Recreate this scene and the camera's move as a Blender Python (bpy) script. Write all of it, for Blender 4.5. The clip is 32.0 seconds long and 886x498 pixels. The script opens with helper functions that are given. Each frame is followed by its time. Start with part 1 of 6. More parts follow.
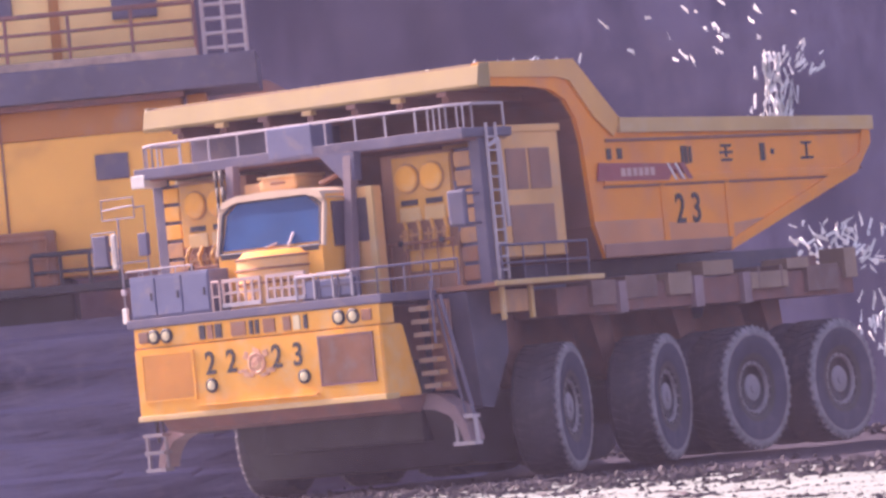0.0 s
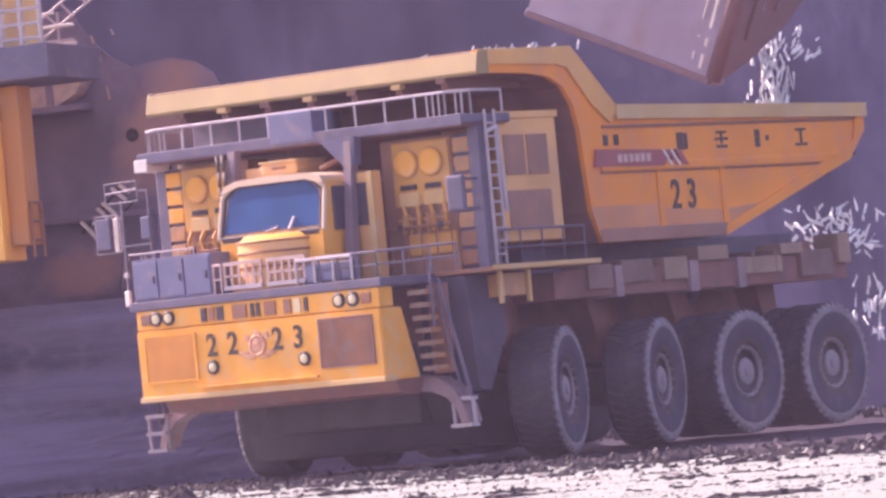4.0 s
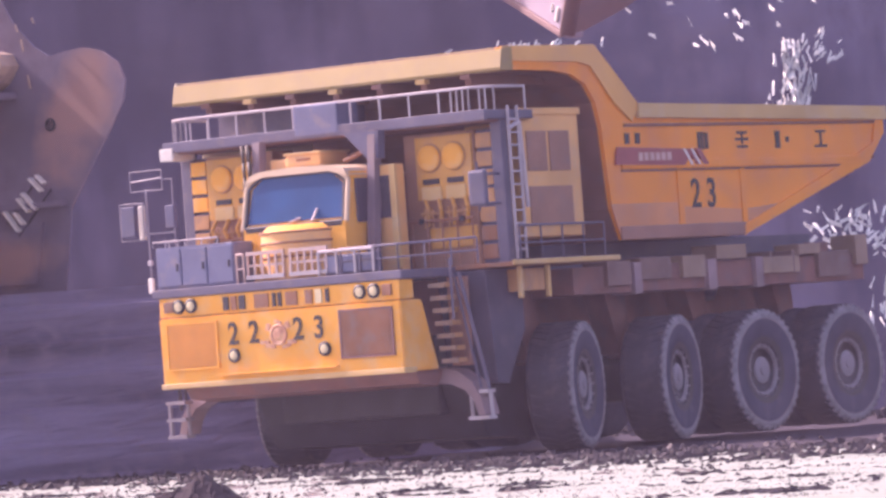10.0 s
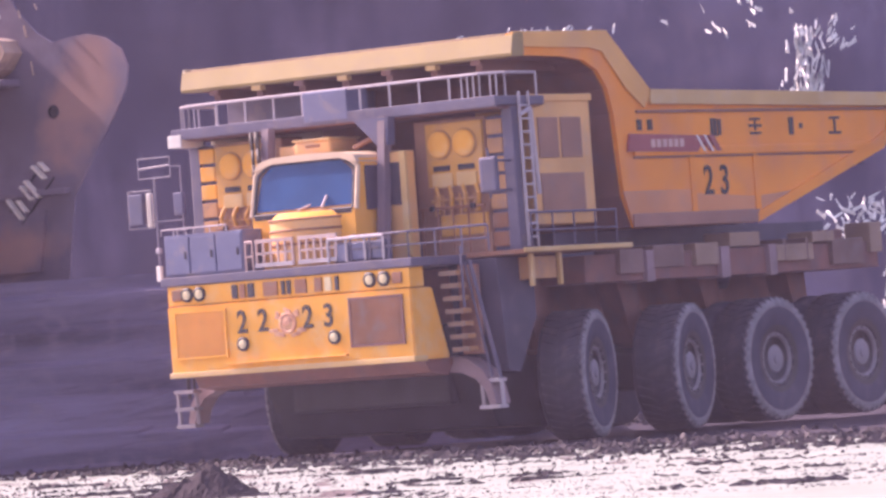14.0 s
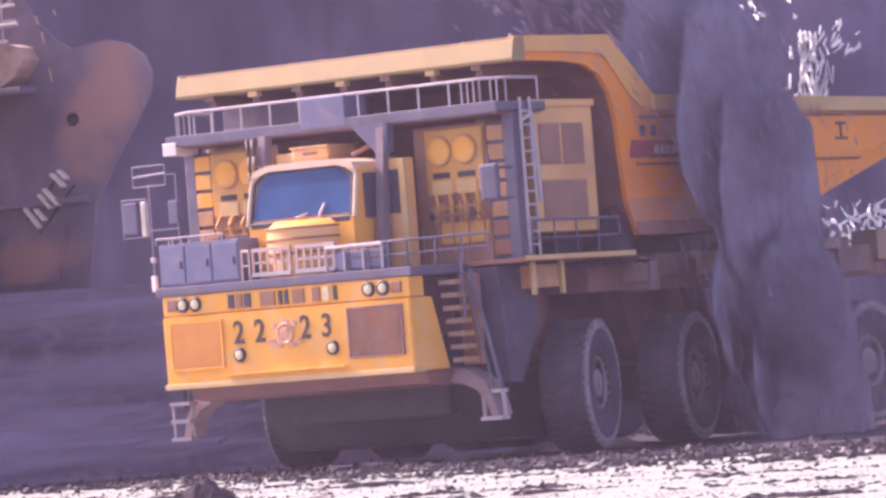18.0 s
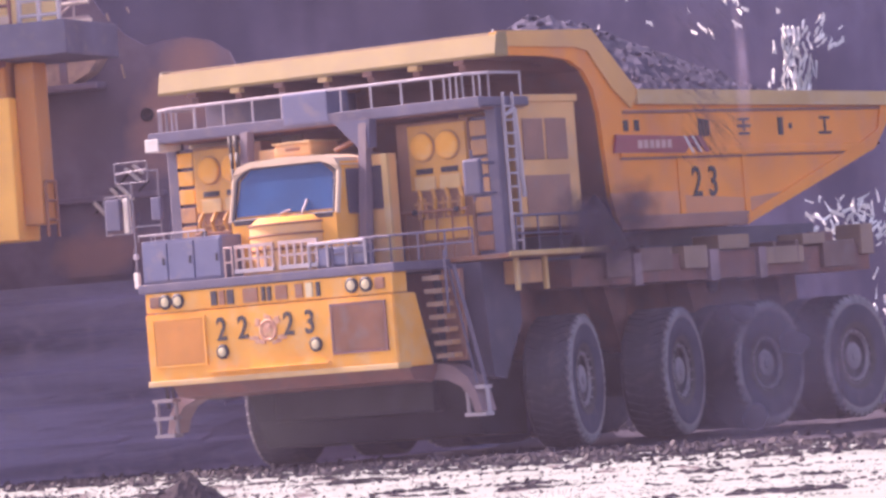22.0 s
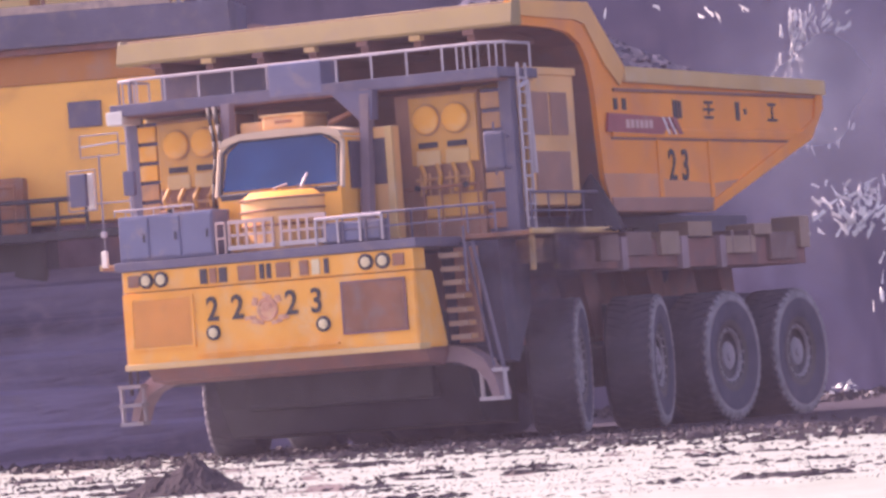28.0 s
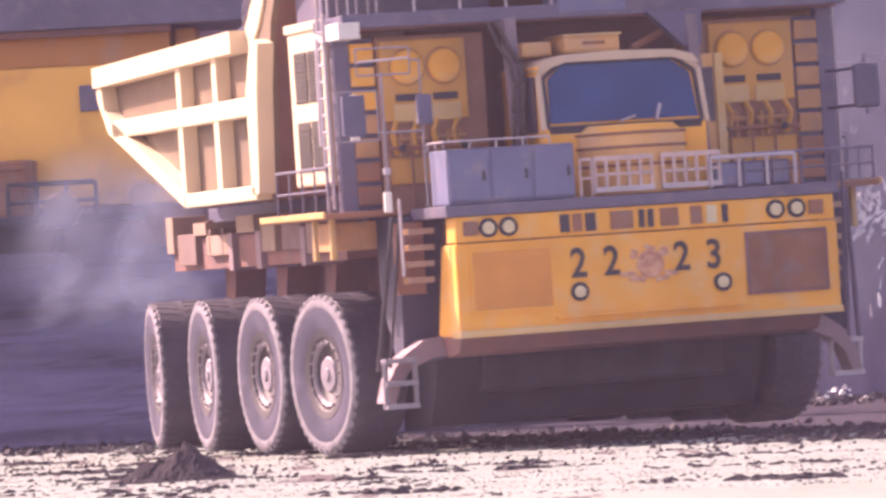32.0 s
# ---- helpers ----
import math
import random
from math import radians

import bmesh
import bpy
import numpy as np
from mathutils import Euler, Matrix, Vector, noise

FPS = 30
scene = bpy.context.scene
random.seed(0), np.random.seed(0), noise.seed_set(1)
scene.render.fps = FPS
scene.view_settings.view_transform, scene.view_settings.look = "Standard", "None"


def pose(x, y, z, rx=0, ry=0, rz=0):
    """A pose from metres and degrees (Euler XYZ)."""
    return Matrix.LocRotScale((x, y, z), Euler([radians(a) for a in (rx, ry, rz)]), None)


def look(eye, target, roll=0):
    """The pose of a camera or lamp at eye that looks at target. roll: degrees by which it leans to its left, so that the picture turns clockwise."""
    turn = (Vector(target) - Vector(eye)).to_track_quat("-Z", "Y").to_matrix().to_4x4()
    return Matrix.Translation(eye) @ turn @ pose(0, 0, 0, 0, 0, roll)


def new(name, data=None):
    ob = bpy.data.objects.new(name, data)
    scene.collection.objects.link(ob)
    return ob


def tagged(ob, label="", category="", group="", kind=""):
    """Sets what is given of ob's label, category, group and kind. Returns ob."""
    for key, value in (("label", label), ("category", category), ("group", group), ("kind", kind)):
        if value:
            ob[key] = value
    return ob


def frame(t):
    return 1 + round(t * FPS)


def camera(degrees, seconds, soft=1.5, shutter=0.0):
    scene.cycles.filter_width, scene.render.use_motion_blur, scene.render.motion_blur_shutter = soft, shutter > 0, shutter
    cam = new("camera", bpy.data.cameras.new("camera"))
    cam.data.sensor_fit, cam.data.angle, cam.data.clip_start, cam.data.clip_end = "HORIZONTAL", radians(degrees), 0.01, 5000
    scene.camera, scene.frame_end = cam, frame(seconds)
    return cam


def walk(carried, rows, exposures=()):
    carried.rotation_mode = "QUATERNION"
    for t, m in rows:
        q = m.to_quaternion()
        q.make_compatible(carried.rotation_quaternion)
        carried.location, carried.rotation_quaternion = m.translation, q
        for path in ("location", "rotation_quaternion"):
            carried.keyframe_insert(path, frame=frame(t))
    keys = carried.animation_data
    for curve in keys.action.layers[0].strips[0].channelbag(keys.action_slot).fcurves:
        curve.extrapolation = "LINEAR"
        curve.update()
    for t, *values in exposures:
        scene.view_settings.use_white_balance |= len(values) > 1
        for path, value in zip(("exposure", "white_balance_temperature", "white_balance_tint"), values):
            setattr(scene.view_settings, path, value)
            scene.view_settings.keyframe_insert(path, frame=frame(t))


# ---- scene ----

# ================= camera =================
cam = camera(9.473, 32.0, soft=2.9, shutter=0.5)
EYE_Z = 1.343


def aim(y, pan, tilt, lean):
    """A camera pose at the tripod: degrees of pan, tilt and lean."""
    a, p = radians(pan), radians(tilt)
    eye = Vector((0, y, EYE_Z))
    return look(eye, eye + 100 * Vector((math.sin(a) * math.cos(p), math.cos(a) * math.cos(p), math.sin(p))), lean)


walk(cam, [(t, aim(*r)) for t, *r in (
    (0, 2.91, 0.177, 1.846, -5.37), (0.5, 2.84, 0.178, 1.800, -5.34), (1, 2.76, 0.175, 1.768, -5.31),
    (2, 2.18, 0.183, 1.703, -5.32), (3, 1.72, 0.185, 1.663, -5.29), (3.5, 1.55, 0.179, 1.657, -5.24),
    (5.5, 0.64, 0.157, 1.644, -4.86), (6, 0.37, 0.143, 1.642, -4.70), (7, -0.06, 0.119, 1.636, -4.41),
    (8, -0.11, 0.060, 1.640, -4.17), (9, 0.00, 0.002, 1.621, -4.06), (10, 0.18, -0.056, 1.588, -4.04),
    (11, 0.34, -0.093, 1.543, -4.09), (12, 0.66, -0.123, 1.514, -4.10), (13, 0.93, -0.156, 1.487, -4.08),
    (14, 1.22, -0.180, 1.477, -4.06), (14.5, 1.42, -0.186, 1.482, -4.05), (16.5, 2.84, -0.211, 1.596, -4.00),
    (17, 3.08, -0.214, 1.612, -4.02), (18, 3.30, -0.177, 1.596, -4.23), (19, 3.40, -0.128, 1.572, -4.38),
    (20, 3.46, -0.080, 1.551, -4.46), (21, 3.54, -0.036, 1.546, -4.46), (22, 3.57, -0.002, 1.542, -4.41),
    (23, 3.57, 0.022, 1.530, -4.36), (24, 3.57, 0.056, 1.517, -4.36), (25, 3.57, 0.088, 1.503, -4.37),
    (25.5, 3.57, 0.088, 1.502, -4.39), (27.5, 3.57, -0.054, 1.417, -4.31), (28, 3.57, -0.083, 1.369, -4.28),
    (28.5, 3.57, -0.117, 1.317, -4.27), (29, 3.57, -0.140, 1.255, -4.24), (29.5, 3.57, -0.166, 1.178, -4.14),
    (30, 3.57, -0.176, 1.105, -3.80), (30.5, 3.57, -0.172, 1.098, -3.21), (31, 3.57, -0.190, 1.122, -2.80),
    (31.5, 3.57, -0.180, 1.195, -2.68), (32, 3.57, -0.075, 1.299, -2.73))],
    exposures=[(0, 1.24, 7100, 47), (15.6, 1.24, 7100, 47), (17, 1.31, 7050, 47), (20.2, 1.31, 7050, 47), (21.5, 1.27, 7100, 47), (27, 1.24, 7100, 47), (28, 1.20, 7250, 47), (29, 1.19, 7400, 47), (30, 1.28, 7550, 47), (31, 1.27, 7700, 47), (32, 1.20, 7850, 47)])

# ================= light =================
SUN_FROM = Vector((-0.64, 0.42, 0.64)).normalized()
world = bpy.data.worlds.new("sky")
scene.world = world
world.use_nodes = True
wn = world.node_tree
sky = wn.nodes.new("ShaderNodeTexSky")
sky.sky_type = "NISHITA"
sky.sun_disc = False
sky.sun_elevation = math.asin(SUN_FROM.z)
sky.sun_rotation = math.atan2(SUN_FROM.x, SUN_FROM.y)
sky.air_density, sky.dust_density = 1.2, 2.5
wn.nodes["Background"].inputs[1].default_value = 0.15
wn.links.new(sky.outputs[0], wn.nodes["Background"].inputs[0])
sun = new("sun", bpy.data.lights.new("sun", "SUN"))
sun.data.energy, sun.data.angle, sun.data.color = 5.0, radians(0.6), (1.0, 0.93, 0.84)
sun.matrix_world = look((-60, -20, 80), Vector((-60, -20, 80)) - SUN_FROM)


# ================= materials =================
def material(name, base, rough=0.6, metal=0.0, scale=1.5, vary=0.18, dirt=None, dirt_amount=0.0, bump=0.15, fine=30.0,
             islands=0.0, randoms=0.0, strata=0.0):
    """A surface with two scales of grain, an optional second colour of dust or dirt, and relief."""
    m = bpy.data.materials.new(name)
    m.use_nodes = True
    nt = m.node_tree
    L, N = nt.links.new, nt.nodes.new
    p = nt.nodes["Principled BSDF"]
    tc = N("ShaderNodeTexCoord")
    big, small = N("ShaderNodeTexNoise"), N("ShaderNodeTexNoise")
    big.inputs["Scale"].default_value, big.inputs["Detail"].default_value = scale, 6
    small.inputs["Scale"].default_value, small.inputs["Detail"].default_value = fine, 4
    L(tc.outputs["Object"], big.inputs["Vector"])
    L(tc.outputs["Object"], small.inputs["Vector"])
    if strata:
        mp = N("ShaderNodeMapping")
        mp.inputs["Scale"].default_value = (0.12, 0.12, strata)
        L(tc.outputs["Object"], mp.inputs["Vector"])
        L(mp.outputs[0], big.inputs["Vector"])
    ramp = N("ShaderNodeValToRGB")
    lo, hi = 1 - vary, 1 + vary
    ramp.color_ramp.elements[0].position, ramp.color_ramp.elements[1].position = 0.3, 0.7
    ramp.color_ramp.elements[0].color = (base[0] * lo, base[1] * lo, base[2] * lo, 1)
    ramp.color_ramp.elements[1].color = (min(1, base[0] * hi), min(1, base[1] * hi), min(1, base[2] * hi), 1)
    L(big.outputs[0], ramp.inputs[0])
    col = ramp.outputs[0]
    if dirt:
        cut = N("ShaderNodeMapRange")
        cut.inputs[1].default_value, cut.inputs[2].default_value = 0.66 - 0.3 * dirt_amount, 0.86 - 0.3 * dirt_amount
        cut.inputs[4].default_value = min(1.0, 0.5 + 0.5 * dirt_amount)
        add = N("ShaderNodeMath")
        add.operation = "MULTIPLY_ADD"
        add.inputs[1].default_value = 0.4
        L(small.outputs[0], add.inputs[0])
        third = N("ShaderNodeTexNoise")
        third.inputs["Scale"].default_value, third.inputs["Detail"].default_value = scale * 2.3, 5
        L(tc.outputs["Object"], third.inputs["Vector"])
        sc = N("ShaderNodeMath")
        sc.operation = "MULTIPLY"
        sc.inputs[1].default_value = 0.75
        L(third.outputs[0], sc.inputs[0])
        L(sc.outputs[0], add.inputs[2])
        L(add.outputs[0], cut.inputs[0])
        mix = N("ShaderNodeMix")
        mix.data_type = "RGBA"
        L(cut.outputs[0], mix.inputs[0])
        L(col, mix.inputs[6])
        mix.inputs[7].default_value = (*dirt, 1)
        col = mix.outputs[2]
    if islands or randoms:
        src = N("ShaderNodeNewGeometry").outputs["Random Per Island"] if islands else N("ShaderNodeObjectInfo").outputs["Random"]
        hsv, mr = N("ShaderNodeHueSaturation"), N("ShaderNodeMapRange")
        amount = islands or randoms
        mr.inputs[3].default_value, mr.inputs[4].default_value = 1 - amount, 1 + amount
        L(src, mr.inputs[0])
        L(mr.outputs[0], hsv.inputs["Value"])
        L(col, hsv.inputs["Color"])
        col = hsv.outputs[0]
    L(col, p.inputs["Base Color"])
    p.inputs["Roughness"].default_value, p.inputs["Metallic"].default_value = rough, metal
    if bump:
        b = N("ShaderNodeBump")
        b.inputs["Strength"].default_value, b.inputs["Distance"].default_value = bump, 0.05
        L(small.outputs[0], b.inputs["Height"])
        L(b.outputs[0], p.inputs["Normal"])
    return m


DUST = (0.33, 0.24, 0.20)
yellow = material("yellow_paint", (0.84, 0.385, 0.07), 0.62, 0, 0.8, 0.10, (0.68, 0.46, 0.25), 0.32, 0.06)
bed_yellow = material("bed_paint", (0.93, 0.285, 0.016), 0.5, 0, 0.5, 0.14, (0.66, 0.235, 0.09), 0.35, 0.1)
# Duller and pinker than the bed paint, for the lower panels.
bed_pink = material("pinkish_bed_paint", (0.64, 0.26, 0.11), 0.65, 0, 0.6, 0.16, (0.48, 0.25, 0.17), 0.4, 0.1)
# Tan panel darkened: shade between the right-hand ribs is in the colour.
shaded_panel = material("shaded_tan_side_panel", (0.20, 0.135, 0.09), 0.6, 0, 0.6, 0.14, (0.15, 0.11, 0.09), 0.4, 0.1)
# Brown bed front: shade under the canopy is put into the colour.
bed_front = material("shaded_brown_bed_front", (0.22, 0.105, 0.085), 0.75, 0, 0.8, 0.2, (0.16, 0.11, 0.12), 0.3, 0.1)
# Mauve for the bottom rail: the bed's shaded underside is in the colour.
bed_under = material("mauve_shaded_underside", (0.34, 0.17, 0.13), 0.7, 0, 0.8, 0.18, (0.24, 0.16, 0.16), 0.3, 0.1)
# Paler copy of the rail paint: sun on the right side is in it.
sunlit_paint = material("sunlit_pale_dusty_paint", (0.68, 0.55, 0.385), 0.55, 0, 0.8, 0.1, (0.62, 0.50, 0.38), 0.25, 0.1)
guard_pink = material("faded_pink_guard", (0.52, 0.38, 0.37), 0.5, 0.1, 2.0, 0.12, DUST, 0.1, 0.05)
hub_mat = material("pale_dusty_hub", (0.24, 0.215, 0.26), 0.6, 0.1, 2.0, 0.15, (0.2, 0.17, 0.2), 0.2, 0.1)
pink_skirt = material("dusty_pink_brown_skirt", (0.29, 0.20, 0.23), 0.75, 0, 1.0, 0.2, (0.30, 0.22, 0.22), 0.3, 0.15)
cab_brow = material("pinkish_sun_faded_paint", (0.52, 0.385, 0.28), 0.5, 0, 0.7, 0.12, (0.5, 0.36, 0.26), 0.3, 0.08)
bed_rail = material("dusty_bed_rail", (0.59, 0.37, 0.15), 0.5, 0, 0.7, 0.14, (0.56, 0.42, 0.28), 0.35, 0.1)
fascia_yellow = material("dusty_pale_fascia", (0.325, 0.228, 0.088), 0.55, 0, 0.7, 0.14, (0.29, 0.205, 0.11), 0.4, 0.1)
amber = material("grille_orange", (0.70, 0.28, 0.045), 0.5, 0, 1.0, 0.14, (0.55, 0.25, 0.06), 0.2, 0.1)
brown = material("dusty_brown_panel", (0.27, 0.115, 0.065), 0.65, 0, 1.2, 0.2, (0.22, 0.16, 0.15), 0.3, 0.1)
pack_tan = material("dusty_pack_brown", (0.32, 0.165, 0.11), 0.65, 0, 1.0, 0.22, (0.28, 0.16, 0.12), 0.35, 0.1)
louvre_dark = material("dark_mauve_louvre", (0.045, 0.035, 0.035), 0.7, 0, 1.2, 0.18, (0.08, 0.06, 0.055), 0.25, 0.1)
panel_ochre = material("dusty_ochre_panel", (0.60, 0.29, 0.06), 0.55, 0, 0.9, 0.16, (0.40, 0.24, 0.14), 0.3, 0.08)
cabinet_tan = material("dusty_tan_cabinet", (0.70, 0.37, 0.14), 0.55, 0, 0.8, 0.14, (0.52, 0.34, 0.22), 0.35, 0.08)
louvre_mauve = material("mauve_louvre", (0.32, 0.165, 0.12), 0.65, 0, 1.2, 0.18, (0.24, 0.16, 0.15), 0.3, 0.1)
steel = material("grey_violet_steel", (0.112, 0.104, 0.168), 0.55, 0.1, 1.0, 0.15, (0.24, 0.18, 0.18), 0.2, 0.08)
blue_box = material("slate_blue_paint", (0.125, 0.14, 0.25), 0.6, 0.0, 1.0, 0.12, DUST, 0.12, 0.08)
rail_white = material("pale_rail_paint", (0.43, 0.38, 0.43), 0.45, 0.1, 2.0, 0.1, DUST, 0.1, 0.05)
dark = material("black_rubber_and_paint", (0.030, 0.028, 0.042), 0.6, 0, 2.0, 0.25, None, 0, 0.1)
digit_black = material("black_lettering", (0.03, 0.025, 0.03), 0.5, 0, 3.0, 0.2, None, 0, 0)
rust = material("red_brown_underframe", (0.23, 0.105, 0.095), 0.75, 0, 0.9, 0.25, (0.15, 0.11, 0.13), 0.35, 0.2)
tyre_mat = material("dusty_tyre", (0.074, 0.071, 0.108), 0.85, 0, 1.6, 0.2, (0.125, 0.118, 0.155), 0.25, 0.25, 24)
# Dust on the shoulder, paled further to hold its sunlit edge.
shoulder_dust_sun = material("pale_dust_and_sun_on_rubber", (0.23, 0.215, 0.25), 0.9, 0, 3.0, 0.25, (0.12, 0.11, 0.15), 0.35, 0.2, 18)
# Worn tread, darkened so that the shadow on it is in the colour.
tread_mat = material("worn_tyre_tread", (0.055, 0.05, 0.075), 0.6, 0, 1.6, 0.2, (0.12, 0.10, 0.11), 0.2, 0.3, 24)
hub_dark = material("dark_rim_well", (0.045, 0.038, 0.05), 0.6, 0, 3.0, 0.2, None, 0, 0.1)
bracket_grey = material("worn_bracket_paint", (0.22, 0.20, 0.25), 0.5, 0.1, 2.0, 0.12, DUST, 0.1, 0.05)
rim_mat = material("dusty_rim", (0.25, 0.225, 0.26), 0.55, 0.3, 1.6, 0.2, (0.15, 0.12, 0.14), 0.25, 0.1)
maroon = material("maroon_stripe", (0.33, 0.075, 0.085), 0.5, 0, 1.5, 0.12, DUST, 0.1, 0.04)
stripe_mark = material("faded_stripe_marking", (0.55, 0.36, 0.33), 0.6, 0, 1.5, 0.2, (0.4, 0.2, 0.18), 0.3, 0.04)
white_mark = material("white_marking", (0.72, 0.68, 0.66), 0.5, 0, 1.5, 0.1, DUST, 0.1, 0.04)
pink_badge = material("faded_badge", (0.52, 0.23, 0.15), 0.55, 0.0, 3.5, 0.25, (0.66, 0.42, 0.24), 0.45, 0.05)
tan_panel = material("tan_dusty_panel", (0.46, 0.23, 0.10), 0.6, 0, 1.3, 0.2, (0.25, 0.16, 0.13), 0.35, 0.1)
column_mauve = material("dusty_mauve_column", (0.19, 0.145, 0.185), 0.65, 0.05, 1.0, 0.18, (0.26, 0.19, 0.18), 0.3, 0.08)
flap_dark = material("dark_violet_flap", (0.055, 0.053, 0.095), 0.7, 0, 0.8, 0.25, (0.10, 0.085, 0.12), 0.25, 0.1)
sill_brown = material("dusty_sill_brown", (0.195, 0.12, 0.11), 0.75, 0, 1.2, 0.2, (0.20, 0.15, 0.16), 0.3, 0.1)
sill_tan = material("dusty_sill_tan", (0.32, 0.215, 0.165), 0.7, 0, 1.2, 0.2, (0.28, 0.21, 0.20), 0.3, 0.1)
dark_steel = material("dark_blue_steel", (0.088, 0.088, 0.155), 0.6, 0.1, 1.0, 0.2, (0.14, 0.12, 0.15), 0.25, 0.1)
lamp_glass = material("lamp_lens", (0.62, 0.52, 0.34), 0.15, 0, 6.0, 0.08, None, 0, 0)
side_glass = material("dusty_side_glass", (0.05, 0.045, 0.075), 0.3, 0, 1.0, 0.2, (0.16, 0.12, 0.12), 0.2, 0)
heap_coal = material("dull_coal", (0.032, 0.026, 0.034), 0.95, 0, 3.0, 0.3, None, 0, 0.4, 14)
glass = material("tinted_windscreen", (0.016, 0.066, 0.185), 0.12, 0.0, 1.0, 0.2, None, 0, 0)
# Violet base of coal and strata carries the haze lifted into dark areas.
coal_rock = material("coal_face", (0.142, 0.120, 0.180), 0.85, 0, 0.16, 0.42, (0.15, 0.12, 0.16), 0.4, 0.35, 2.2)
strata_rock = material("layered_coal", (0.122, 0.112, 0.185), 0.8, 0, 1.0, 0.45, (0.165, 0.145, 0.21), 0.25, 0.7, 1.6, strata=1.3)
load_coal = material("dusty_loaded_coal", (0.068, 0.066, 0.105), 0.9, 0, 1.2, 0.3, None, 0, 0.4, 8, islands=0.12)
coal_lump = material("coal_lump", (0.034, 0.028, 0.038), 0.65, 0, 2.0, 0.3, None, 0, 0.4, 14, islands=0.35)
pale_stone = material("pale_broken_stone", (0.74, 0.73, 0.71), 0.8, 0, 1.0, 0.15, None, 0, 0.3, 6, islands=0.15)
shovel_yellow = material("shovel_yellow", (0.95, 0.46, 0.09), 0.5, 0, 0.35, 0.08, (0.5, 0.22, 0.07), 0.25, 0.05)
# Paler copy of the shovel yellow; the upper house's lit look is in it.
shovel_cream = material("lit_cream_shovel_yellow", (0.95, 0.62, 0.27), 0.55, 0, 0.35, 0.1, (0.7, 0.42, 0.2), 0.25, 0.05)
# Darker copy of the shovel yellow, with shade put into the colour.
shovel_shade = material("shovel_shaded_orange", (0.50, 0.20, 0.05), 0.6, 0, 0.5, 0.12, DUST, 0.25, 0.05)
dipper_grey = material("worn_dipper_steel", (0.36, 0.31, 0.40), 0.55, 0.1, 0.5, 0.15, (0.30, 0.20, 0.18), 0.3, 0.15)
dipper_brown = material("coal_stained_dipper_steel", (0.25, 0.155, 0.165), 0.65, 0.1, 0.35, 0.25, (0.17, 0.13, 0.17), 0.45, 0.2)
flank_grey = material("grimy_violet_plate", (0.165, 0.142, 0.21), 0.85, 0, 0.3, 0.3, (0.12, 0.105, 0.16), 0.4, 0.2, 2.5)
flank_pale = material("dusty_khaki_chest", (0.40, 0.30, 0.26), 0.7, 0, 0.8, 0.25, (0.17, 0.14, 0.18), 0.4, 0.2, 6)
neck_yellow = material("pale_neck_paint", (0.76, 0.385, 0.115), 0.55, 0, 0.5, 0.12, (0.62, 0.34, 0.16), 0.35, 0.1)


for dull in (glass, coal_lump, load_coal, heap_coal, coal_rock, strata_rock, tyre_mat, yellow):
    dull.node_tree.nodes["Principled BSDF"].inputs["Specular IOR Level"].default_value = 0.15


